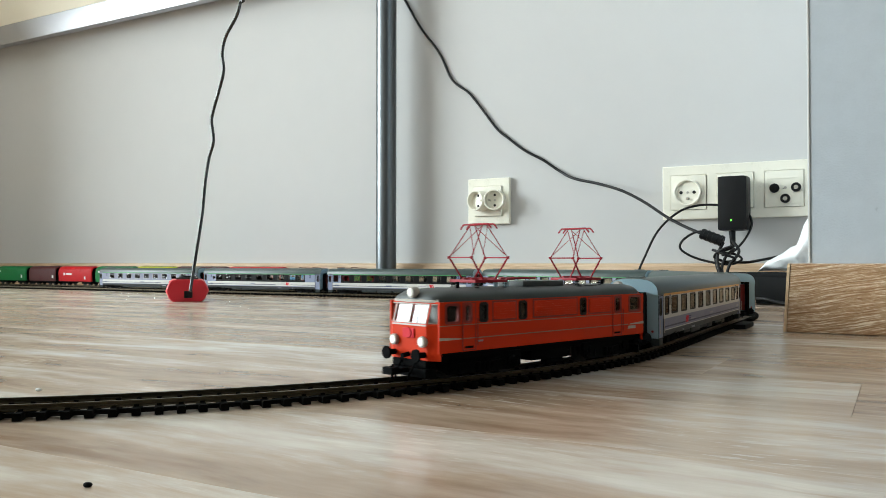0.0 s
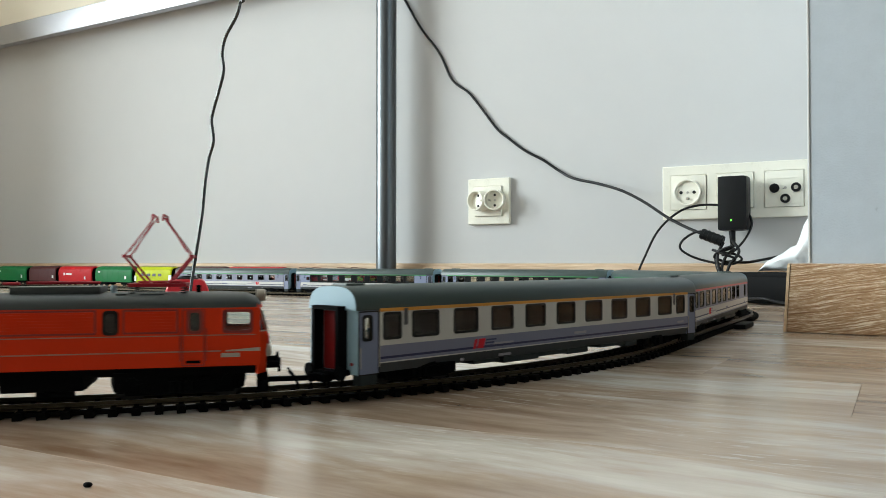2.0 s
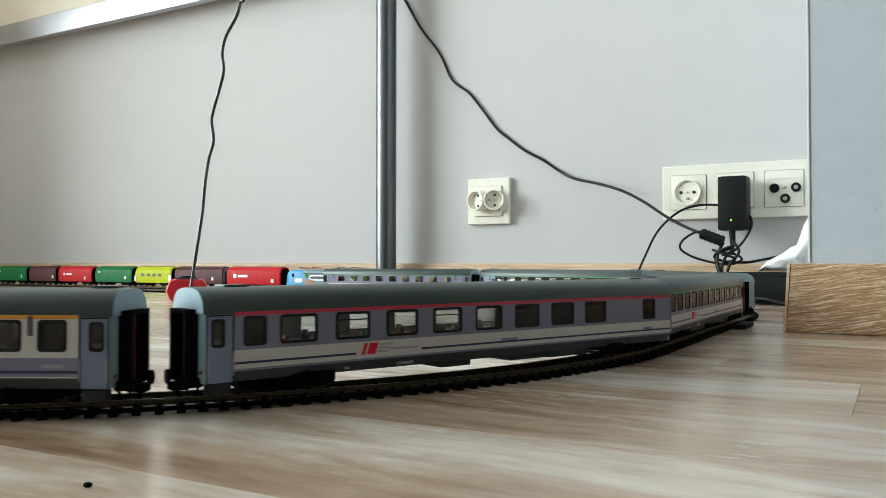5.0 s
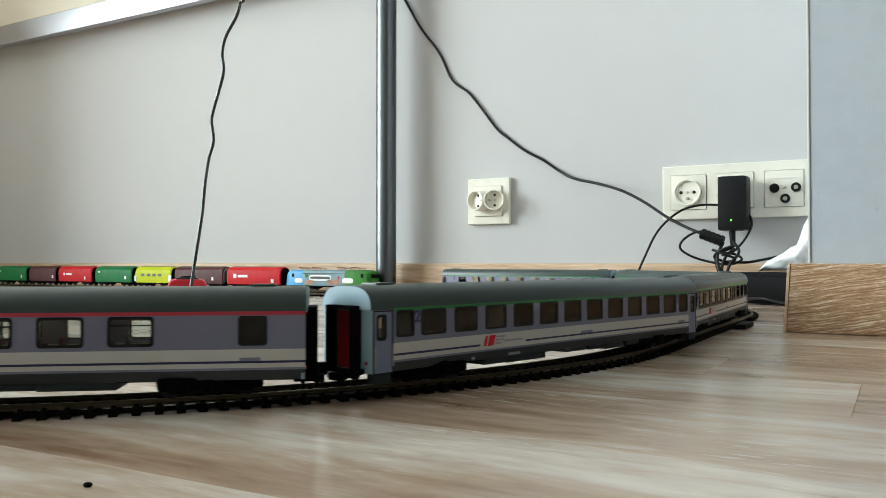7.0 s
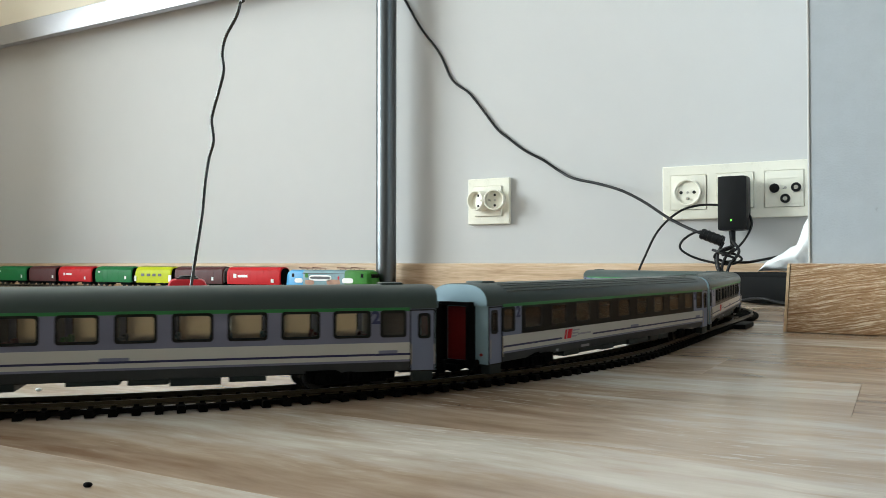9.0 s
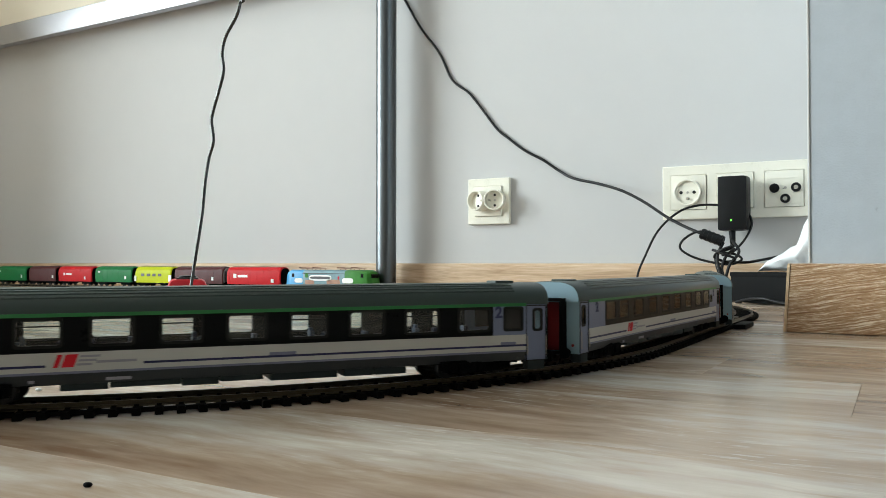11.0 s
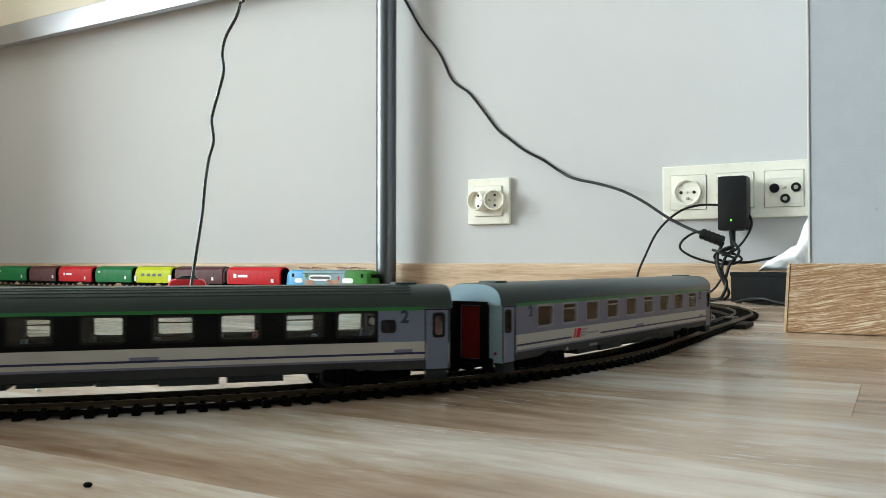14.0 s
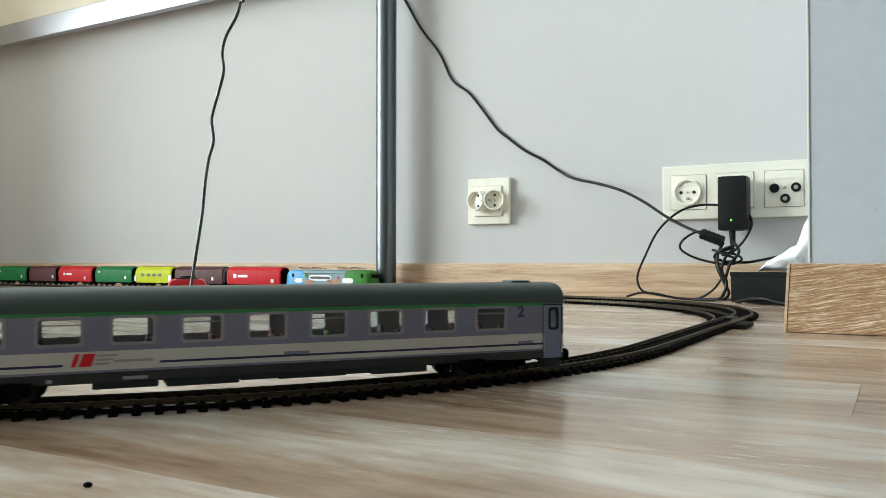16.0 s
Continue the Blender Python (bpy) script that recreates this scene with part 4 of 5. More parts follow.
def pantograph(loco, x0):
    p = new("pantograph")
    p.parent = loco
    p["label"] = "raised dark red diamond pantograph"
    zb, zk, zt = 0.0494, 0.0606, 0.0768
    bm = bmesh.new()
    for s in (-1, 1):
        box(bm, x0 - 0.0110, x0 + 0.0110, s * 0.0082 - 0.0006, s * 0.0082 + 0.0006, zb - 0.0008, zb + 0.0006, 0.0002)
        box(bm, x0 + s * 0.0102 - 0.0006, x0 + s * 0.0102 + 0.0006, -0.0082, 0.0082, zb - 0.0008, zb + 0.0006, 0.0002)
        rod(bm, (x0 + s * 0.0030, -0.0082, zb + 0.0004), (x0 + s * 0.0030, 0.0082, zb + 0.0004), 0.0007, 8)
        rod(bm, (x0 - 0.008, s * 0.0026, zb + 0.0009), (x0 + 0.008, s * 0.0026, zb + 0.0009), 0.0006, 8)
    part("base_frame", bm, M_PANTO, p)
    for sx in (-1, 1):
        for sy in (-1, 1):
            bm = rod(bmesh.new(), (x0 + sx * 0.0036, sy * 0.0070, zb), (x0 + sx * 0.0124, sy * 0.0078, zk), 0.00045, 8)
            part("lower_arm", bm, M_PANTO, p)
            bm = rod(bmesh.new(), (x0 + sx * 0.0124, sy * 0.0078, zk), (x0 + sx * 0.0016, sy * 0.0042, zt - 0.0006), 0.00026, 6)
            rod(bm, (x0 + sx * 0.0124, sy * 0.0078, zk - 0.0006), (x0 + sx * 0.0124, sy * 0.0078, zk + 0.0006), 0.0008, 8)
            part("upper_arm", bm, M_PANTO, p)
            bm = rod(bmesh.new(), (x0 + sx * 0.0106, -sy * 0.0075, zk + 0.0016), (x0 + sx * 0.0020, sy * 0.0040, zt - 0.0012), 0.00018, 6)
            part("brace", bm, M_PANTO, p)
        bm = rod(bmesh.new(), (x0 + sx * 0.0124, -0.0078, zk), (x0 + sx * 0.0124, 0.0078, zk), 0.00035, 6)
        part("cross_rod", bm, M_PANTO, p)
        bm = bmesh.new()
        tube(bm, [(x0 + sx * 0.0020, -0.0105, zt - 0.0022), (x0 + sx * 0.0020, -0.0085, zt - 0.0002), (x0 + sx * 0.0020, -0.006, zt), (x0 + sx * 0.0020, 0.006, zt), (x0 + sx * 0.0020, 0.0085, zt - 0.0002), (x0 + sx * 0.0020, 0.0105, zt - 0.0022)], 0.00045, 8)
        part("contact_bow", bm, M_PANTO, p)
        for sy in (-1, 1):
            bm = bmesh.new()
            for k in range(3):
                rod(bm, (x0 + sx * 0.0095, sy * 0.0082, 0.0461 + 0.0009 * k), (x0 + sx * 0.0095, sy * 0.0082, 0.0466 + 0.0009 * k), 0.0012, 10)
            part("insulator", bm, M_FRAME, p)
    return p


def locomotive():
    L, W = LEN[0], 0.0172
    o = thing("locomotive", "orange-red electric model locomotive with raised red pantographs", "model locomotive")
    X = lambda u: L / 2 - u / 1000
    zb, zl, zw, zt = 0.0182, 0.0300, 0.0312, 0.0407
    xe, xf, yf = L / 2 - 0.0008, L / 2 + 0.0030, 0.0118
    side_holes = [(3.6, 12.0), (15.2, 19.8), (25.0, 30.0), (51.6, 56.8), (98.6, 103.4), (128.6, 133.8), (141.8, 152.6)]
    for side in (1, -1):
        hs = [(X(b), X(a), zw, 0.0396) for a, b in side_holes]
        at = lambda u, v, d, side=side: Vector((u, side * (W - d), v))
        part("side_wall", holed(bmesh.new(), (-L / 2, L / 2), (zb, zt), hs, at, 0.0010), M_LOCO, o, smooth=0)
        for k, (a, b) in enumerate(side_holes):
            window(o, X((a + b) / 2), (zw + 0.0396) / 2, (b - a) / 1000, 0.0396 - zw, side, y=W, bar=False, tint=1 < k < 5, rim=None if 1 < k < 5 else M_LOCODARK)
        for a, b in ((33.7, 48.9), (62.2, 95.3), (106.0, 124.5)):
            y0, y1 = sorted((side * (W - 0.0003), side * (W + 0.0004)))
            g = part("grille_panel", box(bmesh.new(), X(b), X(a), y0, y1, 0.0318, 0.0396, 0.00025), M_LOCO, o, "red louvred side panel")
            # dark outline paints the shade of a recess round the flat panel
            part("panel_joint", holed(bmesh.new(), (X(b) - 0.0007, X(a) + 0.0007), (0.0311, 0.0403), [(X(b) + 0.0001, X(a) - 0.0001, 0.0319, 0.0395)], lambda u, v, d, side=side: Vector((u, side * (W + 0.0002 - d), v)), 0.0004), M_LOCODARK, g, smooth=0)
            for k in range(6):
                z = 0.0325 + 0.00115 * k
                y2, y3 = sorted((side * (W + 0.0003), side * (W + 0.00062)))
                part("louvre", box(bmesh.new(), X(b) + 0.0008, X(a) - 0.0008, y2, y3, z, z + 0.0006), M_LOCO, g, smooth=0)
        for a, b in ((14.0, 22.4), (126.6, 134.9)):
            y0, y1 = sorted((side * W, side * (W + 0.00025)))
            fr = holed(bmesh.new(), (X(b), X(a)), (0.0186, 0.0402), [(X(b) + 0.0004, X(a) - 0.0004, 0.0190, 0.0398)], lambda u, v, d, side=side: Vector((u, side * (W + 0.00015 - d), v)), 0.00025)
            dr = part("cab_door", fr, M_LOCODARK, o, "cab door outlined by a dark joint", smooth=0)
            for q in (a - 0.6, b + 0.6):
                part("handrail", rod(bmesh.new(), (X(q), side * (W + 0.0007), 0.0205), (X(q), side * (W + 0.0007), 0.0330), 0.00022, 6), M_LOCODARK, dr)
            part("step", box(bmesh.new(), X(b) + 0.0015, X(a) - 0.0015, min(side * (W - .001), side * (W + .0002)), max(side * (W - .001), side * (W + .0002)), 0.0196, 0.0206), M_UNDER, dr, smooth=0)

        def line(u0, u1, z0, z1):
            y0, y1 = sorted((side * (W - 0.0002), side * (W + 0.00012)))
            part("pale_line", box(bmesh.new(), X(u1), X(u0), y0, y1, z0, z1), M_LOCOLINE, o, "thin dull red-grey line", smooth=0)
        line(0, 153.9, 0.0300, 0.0304)
        line(13, 141, 0.0238, 0.0243)
        for sg in (1, -1):
            y0, y1 = side * (W - 0.0002), side * (W + 0.00012)
            xs = sg * L / 2
            bm = loft(bmesh.new(), [[Vector((xs, y, 0.0238)), Vector((xs, y, 0.0252)), Vector((xs - sg * 0.013, y, 0.0243)), Vector((xs - sg * 0.013, y, 0.0238))] for y in (y0, y1)])
            part("pale_flash", bm, M_STRIPE, o, "tapering pale flash at the cab corner", smooth=0)
        y0, y1 = sorted((side * (W - 0.0002), side * (W + 0.00014)))
        part("lettering", box(bmesh.new(), X(148), X(141), y0, y1, 0.0216, 0.0232), M_STRIPE, o, smooth=0)
        part("lettering", box(bmesh.new(), X(27), X(24), y0, y1, 0.0221, 0.0229), M_BAR, o, smooth=0)
    # cabs
    for sg in (1, -1):
        e, f, ft = sg * xe, sg * xf, sg * (xf - 0.0030)
        et = sg * (xe - 0.0006)
        dirs = 1 if sg > 0 else -1
        cells = []
        # (bottom-left, bottom-right, top-right, top-left) as seen from outside
        for zA, zB, fa, fb, ea, eb, glazed in ((0.0148, zl, f - sg * 0.0008, f, e, e, False), (zl, zt, f, ft, e, et, True)):
            cells.append((((fa, -sg * yf, zA), (fa, sg * yf, zA), (fb, sg * yf, zB), (fb, -sg * yf, zB)), glazed, 2))
            for s in (1, -1):
                p1, p2 = ((fa, s * yf), (ea, s * W))
                q1, q2 = ((fb, s * yf), (eb, s * W))
                if s * sg < 0:
                    p1, p2, q1, q2 = p2, p1, q2, q1
                cells.append((((*p1, zA), (*p2, zA), (*q2, zB), (*q1, zB)), glazed, 1))
        for corners, glazed, n in cells:
            at = quad_at(*corners)
            hs = []
            if glazed:
                hs = [(0.04, 0.49, 0.14, 0.88), (0.51, 0.96, 0.14, 0.88)] if n == 2 else [(0.10, 0.90, 0.14, 0.88)]
            wall_ = part("cab_front", holed(bmesh.new(), (0, 1), (0, 1), hs, at, 0.0008), M_LOCO, o, "orange-red cab front" if n == 2 else "", smooth=0)
            for h in hs:
                quad_pane("windscreen", at, h, M_SCREEN, wall_)
                rim = holed(bmesh.new(), (h[0] - 0.02, h[1] + 0.02), (h[2] - 0.04, h[3] + 0.04), [h], lambda u, v, d, at=at: at(u, v, d - 0.0002), 0.0003)
                part("windscreen_frame", rim, M_STRIPE, wall_, "pale windscreen frame", smooth=0)
            if glazed and n == 2:
                part("sun_line", loft(bmesh.new(), [[at(0, 0.0, d), at(1, 0.0, d), at(1, 0.06, d), at(0, 0.06, d)] for d in (-0.0003, 0.0002)]), M_STRIPE, wall_, smooth=0)
        # headlights, one each side and one on the roof
        for yy, zz, rr in ((-0.0098, 0.0232, 0.0025), (0.0098, 0.0232, 0.0025), (0.0, 0.0448, 0.0025)):
            xx = f if zz < 0.03 else sg * (xf - 0.0022)
            h = part("headlight", rod(bmesh.new(), (xx - sg * 0.0022, yy, zz), (xx + sg * 0.0012, yy, zz), rr, 16), M_STRIPE, o, "round headlight in a pale ring")
            part("lens", rod(bmesh.new(), (xx + sg * 0.0011, yy, zz), (xx + sg * 0.0016, yy, zz), rr * 0.76, 16), M_LAMPLENS, h, "bright lamp lens")
        em = bmesh.new()
        box(em, min(f, f + sg * 0.0005), max(f, f + sg * 0.0005), -0.0038, 0.0038, 0.0246, 0.0288, 0.0002)
        rod(em, (f, 0, 0.0268), (f + sg * 0.0008, 0, 0.0268), 0.0024, 8)
        part("emblem", em, M_LOGO, o, "small dark red front emblem")
        part("coupling_hook", rod(bmesh.new(), (f, 0, 0.0172), (f + sg * 0.004, 0, 0.0166), 0.0011, 8), M_UNDER, o)
        part("buffer_beam", box(bmesh.new(), min(e, f), max(e, f), -0.0116, 0.0116, 0.0118, 0.0149, 0.0005), M_UNDER, o)
        part("plough", loft(bmesh.new(), [[Vector((f - sg * 0.004, s_ * 0.0145, z)) for s_, z in ((-1, 0.0072), (1, 0.0072), (1, 0.0116), (-1, 0.0116))], [Vector((f + sg * 0.0005, s_ * 0.0120, z)) for s_, z in ((-1, 0.0074), (1, 0.0074), (1, 0.0112), (-1, 0.0112))]]), M_UNDER, o, "black snow plough")
        buffers(o, f - sg * 0.0005, sg, 0.0174, 0.0102)
        coupler(o, sg * (xf - 0.004), sg, 0.004 if sg > 0 else 0.0125)
        part("cab_wall", box(bmesh.new(), min(sg * 0.0552, sg * 0.0560), max(sg * 0.0552, sg * 0.0560), -0.0160, 0.0160, 0.0183, 0.0405), M_CABIN, o, smooth=0)
        dk = bmesh.new()
        box(dk, min(sg * 0.0700, sg * 0.0768), max(sg * 0.0700, sg * 0.0768), -0.0110, 0.0110, 0.0183, 0.0298, 0.0004)
        part("control_desk", dk, M_CABIN, o)
        part("driver_seat", box(bmesh.new(), min(sg * 0.0605, sg * 0.0625), max(sg * 0.0605, sg * 0.0625), 0.0030, 0.0080, 0.0183, 0.0345, 0.0006), M_SEAT, o)
        part("wiper", rod(bmesh.new(), (f + sg * 0.0001, 0.0058, 0.0312), (ft + sg * 0.0010, 0.0050, 0.0385), 0.00018, 6), M_UNDER, o)
    part("machine_room", box(bmesh.new(), -0.0551, 0.0551, -0.0150, 0.0150, 0.0183, 0.0404), M_UNDER, o, smooth=0)
    # roof
    prof = []
    for k in range(15):
        a = math.pi * k / 14
        c, s_ = math.cos(a), math.sin(a)
        prof.append((W * math.copysign(abs(c) ** 0.6, c), zt + 0.0057 * abs(s_) ** 0.75))
    st = ((L / 2 + 0.0004, 0.62, 0.22), (L / 2 - 0.0008, 0.84, 0.60), (L / 2 - 0.0055, 0.97, 0.92), (L / 2 - 0.015, 1.0, 1.0))
    st = list(st) + [(-x, a, b) for x, a, b in reversed(st)]
    part("roof", loft(bmesh.new(), [[Vector((x, y * a, zt + (z - zt) * b)) for y, z in prof] for x, a, b in st]), M_LOCOROOF, o, "dark green-grey roof", smooth=50)
    for sg in (1, -1):
        bm = loft(bmesh.new(), [[Vector((sg * x, y * a, zt + (z - zt) * b - 0.0003)) for y, z in prof] for x, a, b in ((L / 2 + 0.0008, 0.66, 0.16), (L / 2 - 0.0012, 0.90, 0.52))])
        part("roof_edge", bm, M_STRIPE if sg > 0 else M_LOCO, o, "pale cab roof edge" if sg > 0 else "")
    part("roof_hatch", box(bmesh.new(), X(96), X(64), -0.0085, 0.0085, 0.0460, 0.0489, 0.0006), M_LOCOROOF, o, "raised dark roof hatch")
    part("roof_bus", rod(bmesh.new(), (X(66), -0.0090, 0.0500), (X(93), -0.0090, 0.0500), 0.0006, 8), M_PANTO, o, "red roof conductor")
    part("roof_bus", rod(bmesh.new(), (X(60), 0.0010, 0.0500), (X(66), 0.0010, 0.0500), 0.0006, 8), M_PANTO, o)
    for u in (21.5, 132.0):
        part("horn", rod(bmesh.new(), (X(u), 0.0060, 0.0455), (X(u), 0.0060, 0.0492), 0.0009, 8), M_UNDER, o)
    for u in (50.0, 58.0, 100.0):
        part("insulator", rod(bmesh.new(), (X(u), 0.003, 0.0462), (X(u), 0.003, 0.0492), 0.0011, 10), M_END, o, "pale roof insulator")
    for u, w in ((104, 4), (115, 9)):
        part("roof_plate", box(bmesh.new(), X(u) - w / 2000, X(u) + w / 2000, 0.004, 0.0125, 0.0440, 0.0462, 0.0004), M_LOCOROOF, o)
    pantograph(o, X(41.3))
    pantograph(o, X(116.8))
    # underframe
    part("underframe", box(bmesh.new(), -L / 2 + 0.001, L / 2 - 0.001, -0.0155, 0.0155, 0.0150, 0.0183), M_UNDER, o)
    part("equipment_box", box(bmesh.new(), -0.0135, 0.0150, -0.0150, 0.0150, 0.0100, 0.0151, 0.0006), M_UNDER, o)
    part("air_tank", rod(bmesh.new(), (-0.0100, -0.0120, 0.0088), (0.0030, -0.0120, 0.0088), 0.0019, 12), M_UNDER, o)
    part("air_tank", rod(bmesh.new(), (-0.0100, 0.0125, 0.0088), (0.0030, 0.0125, 0.0088), 0.0019, 12), M_UNDER, o)
    for sg in (1, -1):
        BOGIES.append((bogie(o, sg * 0.30 * L, 0.0350, 0.0071, heavy=True), o, sg * 0.30 * L))
    return o


# ---------------- standing goods train ----------------
YO = YC3 + R


def goods_wagon(x0, x1, material, label, end=None, bars=None):
    x0, x1 = x0 * 0.9904, x1 * 0.9904
    w = thing("goods_wagon", label, "model wagon", group="wagons of the standing goods train", at=pose((x0 + x1) / 2, YO, 0))
    h = (x1 - x0) / 2 - 0.0045
    prof = [(-0.0148, 0.0150), (-0.0160, 0.0340), (-0.0146, 0.0430), (-0.0100, 0.0485), (-0.0040, 0.0502), (0.0040, 0.0502), (0.0100, 0.0485), (0.0146, 0.0430), (0.0160, 0.0340), (0.0148, 0.0150)]
    st = [(-h, 0.90), (-h + 0.002, 0.985), (-h + 0.006, 1.0), (h - 0.006, 1.0), (h - 0.002, 0.985), (h, 0.90)]
    body = part("body", loft(bmesh.new(), [[Vector((x, y * k, 0.030 + (z - 0.030) * k)) for y, z in prof] for x, k in st]), material, w, smooth=28)
    n = max(3, int(h * 2 / 0.018))
    for i in range(n + 1):
        x = -h + 0.008 + (2 * h - 0.016) * i / n
        part("rib", loft(bmesh.new(), [[Vector((x + q, y * 1.012, 0.030 + (z - 0.030) * 1.012)) for y, z in prof] for q in (-0.0004, 0.0004)]), material, body)
    part("walkway", box(bmesh.new(), -h + 0.006, h - 0.006, -0.0028, 0.0028, 0.0503, 0.0510), M_GREYLOW, w, smooth=0)
    for sg in (-1, 1):
        part("end_wall", loft(bmesh.new(), [[Vector((sg * (h - 0.0008 + q), y * 0.86, 0.030 + (z - 0.030) * 0.86)) for y, z in prof] for q in (0, 0.0016)]), end or M_UNDER, w)
        for s in (-1, 1):
            part("ladder", rod(bmesh.new(), (sg * (h + 0.0012), s * 0.009, 0.0135), (sg * (h + 0.0012), s * 0.009, 0.042), 0.0004, 6), M_UNDER, w)
        buffers(w, sg * h, sg, 0.0165)
        WH = bmesh.new()
        for q in (-1, 1):
            for s in (-1, 1):
                rod(WH, (sg * h * 0.62 + q * 0.009, s * 0.0066, RAIL_TOP + 0.0052), (sg * h * 0.62 + q * 0.009, s * 0.0094, RAIL_TOP + 0.0052), 0.0052, 14)
        part("wheels_and_axles", WH, M_WHEEL, w)
        part("bogie_frame", box(bmesh.new(), sg * h * 0.62 - 0.0145, sg * h * 0.62 + 0.0145, -0.0125, 0.0125, 0.0095, 0.0128, 0.0008), M_UNDER, w)
    part("underframe", box(bmesh.new(), -h - 0.001, h + 0.001, -0.0135, 0.0135, 0.0128, 0.0152), M_UNDER, w)
    for (a, b, z0, z1, m) in bars or ():
        for side in (-1, 1):
            y0, y1 = sorted((side * 0.0150, side * 0.01625))
            part("lettering", box(bmesh.new(), min(a, b), max(a, b), y0, y1, z0, z1), m, w, smooth=0)
    return w


def goods_train():
    M_G = mat("green_wagon_paint", (0.006, 0.15, 0.04), 0.4, vary=0.1, scale=90, spec=0.14)
    M_B = mat("oxide_brown_wagon_paint", (0.07, 0.010, 0.010), 0.45, vary=0.12, scale=90, spec=0.25)
    M_R = mat("bright_red_wagon_paint", (0.52, 0.008, 0.012), 0.4, vary=0.08, scale=90, spec=0.14)
    M_Y = mat("yellow_green_wagon_paint", (0.52, 0.57, 0.008), 0.4, vary=0.08, scale=90, spec=0.14)
    M_GE = mat("grey_wagon_end", (0.25, 0.24, 0.24), 0.5, vary=0.1)
    wht = [(-0.040, -0.034, 0.029, 0.035, M_WHITE), (-0.031, -0.010, 0.030, 0.034, M_WHITE), (0.036, 0.040, 0.020, 0.027, M_WHITE)]
    tiny = [(-0.050, -0.044, 0.036, 0.040, M_WHITE), (0.040, 0.045, 0.022, 0.029, M_WHITE)]
    goods_wagon(-2.022, -1.892, M_G, "green model hopper wagon with rounded top", bars=tiny)
    goods_wagon(-1.890, -1.776, M_B, "dark oxide brown model hopper wagon", bars=tiny[1:])
    goods_wagon(-1.774, -1.641, M_R, "bright red model hopper wagon with white print", bars=wht)
    goods_wagon(-1.638, -1.503, M_G, "green model hopper wagon with small white print", bars=tiny)
    yb = [(-0.036 + 0.018 * k, -0.036 + 0.018 * k + 0.010, 0.029, 0.035, M_NUMDARK) for k in range(4)] + [(-0.058, -0.052, 0.018, 0.030, M_WHITE), (0.050, 0.058, 0.018, 0.032, M_WHITE)]
    goods_wagon(-1.500, -1.376, M_Y, "yellow-green model hopper wagon with dark print", bars=yb)
    goods_wagon(-1.374, -1.222, M_B, "oxide brown model hopper wagon with grey end", end=M_GE, bars=tiny[1:])
    red2 = [(-0.052, -0.044, 0.028, 0.036, M_WHITE), (-0.040, -0.014, 0.029, 0.034, M_WHITE), (0.048, 0.055, 0.019, 0.026, M_WHITE)]
    goods_wagon(-1.220, -1.066, M_R, "long bright red model wagon with white print", bars=red2)
    # painted electric locomotive at the head
    x0, x1 = -1.0515, -0.8375
    lo = thing("goods_locomotive", "blue and green painted electric model locomotive with folded pantographs", "model locomotive", at=pose((x0 + x1) / 2, YO, 0))
    M_BL = mat("sky_blue_paint", (0.05, 0.30, 0.58), 0.4, vary=0.1, scale=70, spec=0.3)
    M_GR = mat("leaf_green_paint", (0.035, 0.20, 0.02), 0.4, vary=0.35, scale=60, spec=0.3)
    M_BR = mat("print_brown", (0.36, 0.19, 0.12), 0.45, vary=0.3, scale=90)
    M_GY = mat("grey_green_paint", (0.13, 0.24, 0.27), 0.45, vary=0.3, scale=80)
    h = (x1 - x0) / 2 - 0.005
    prof = [(-0.0168, 0.0150), (-0.0170, 0.0380), (-0.0150, 0.0425), (-0.0080, 0.0450), (0.0080, 0.0450), (0.0150, 0.0425), (0.0170, 0.0380), (0.0168, 0.0150)]

    def hull(n_, a, b, m, lab, taper=0):
        rings = []
        for x, k in ((a, 1), (b, 1)):
            rings.append([Vector((x, y, z)) for y, z in prof])
        if taper:
            xe = b if taper > 0 else a
            rings.insert(len(rings) if taper > 0 else 0, [Vector((xe + taper * 0.006, y * 0.92, 0.015 + (z - 0.015) * 0.90)) for y, z in prof])
            rings.insert(len(rings) if taper > 0 else 0, [Vector((xe + taper * (0.0115 - 0.0035 * (z > 0.03)), y * 0.72, 0.015 + (z - 0.015) * 0.74)) for y, z in prof])
        return part(n_, loft(bmesh.new(), rings), m, lo, lab, smooth=35)
    hull("cab", -h + 0.011, -h + 0.045, M_BL, "sky blue cab", taper=-1)
    hull("body", -h + 0.0451, h - 0.0601, M_GY, "grey-green printed body side")
    hull("cab", h - 0.060, h - 0.011, M_GR, "leaf green cab", taper=1)
    for a, b, z0, z1, m, lab in ((-0.043, 0.012, 0.024, 0.0355, M_WHITE, "white printed bubble"), (-0.040, 0.009, 0.0275, 0.0325, M_NUMDARK, ""), (-0.052, -0.030, 0.0165, 0.026, M_BR, ""), (0.0, 0.032, 0.0165, 0.027, M_BR, "brown printed figure shape"), (0.026, 0.030, 0.027, 0.033, M_LOGO, ""),
                               (-0.078, -0.058, 0.020, 0.029, M_WHITE, "white printed bubble"), (0.036, 0.062, 0.020, 0.030, M_WHITE, "white printed bubble"), (-0.052, -0.044, 0.030, 0.039, M_GR, ""), (-0.060, 0.045, 0.0372, 0.0385, M_GREYLOW, "")):
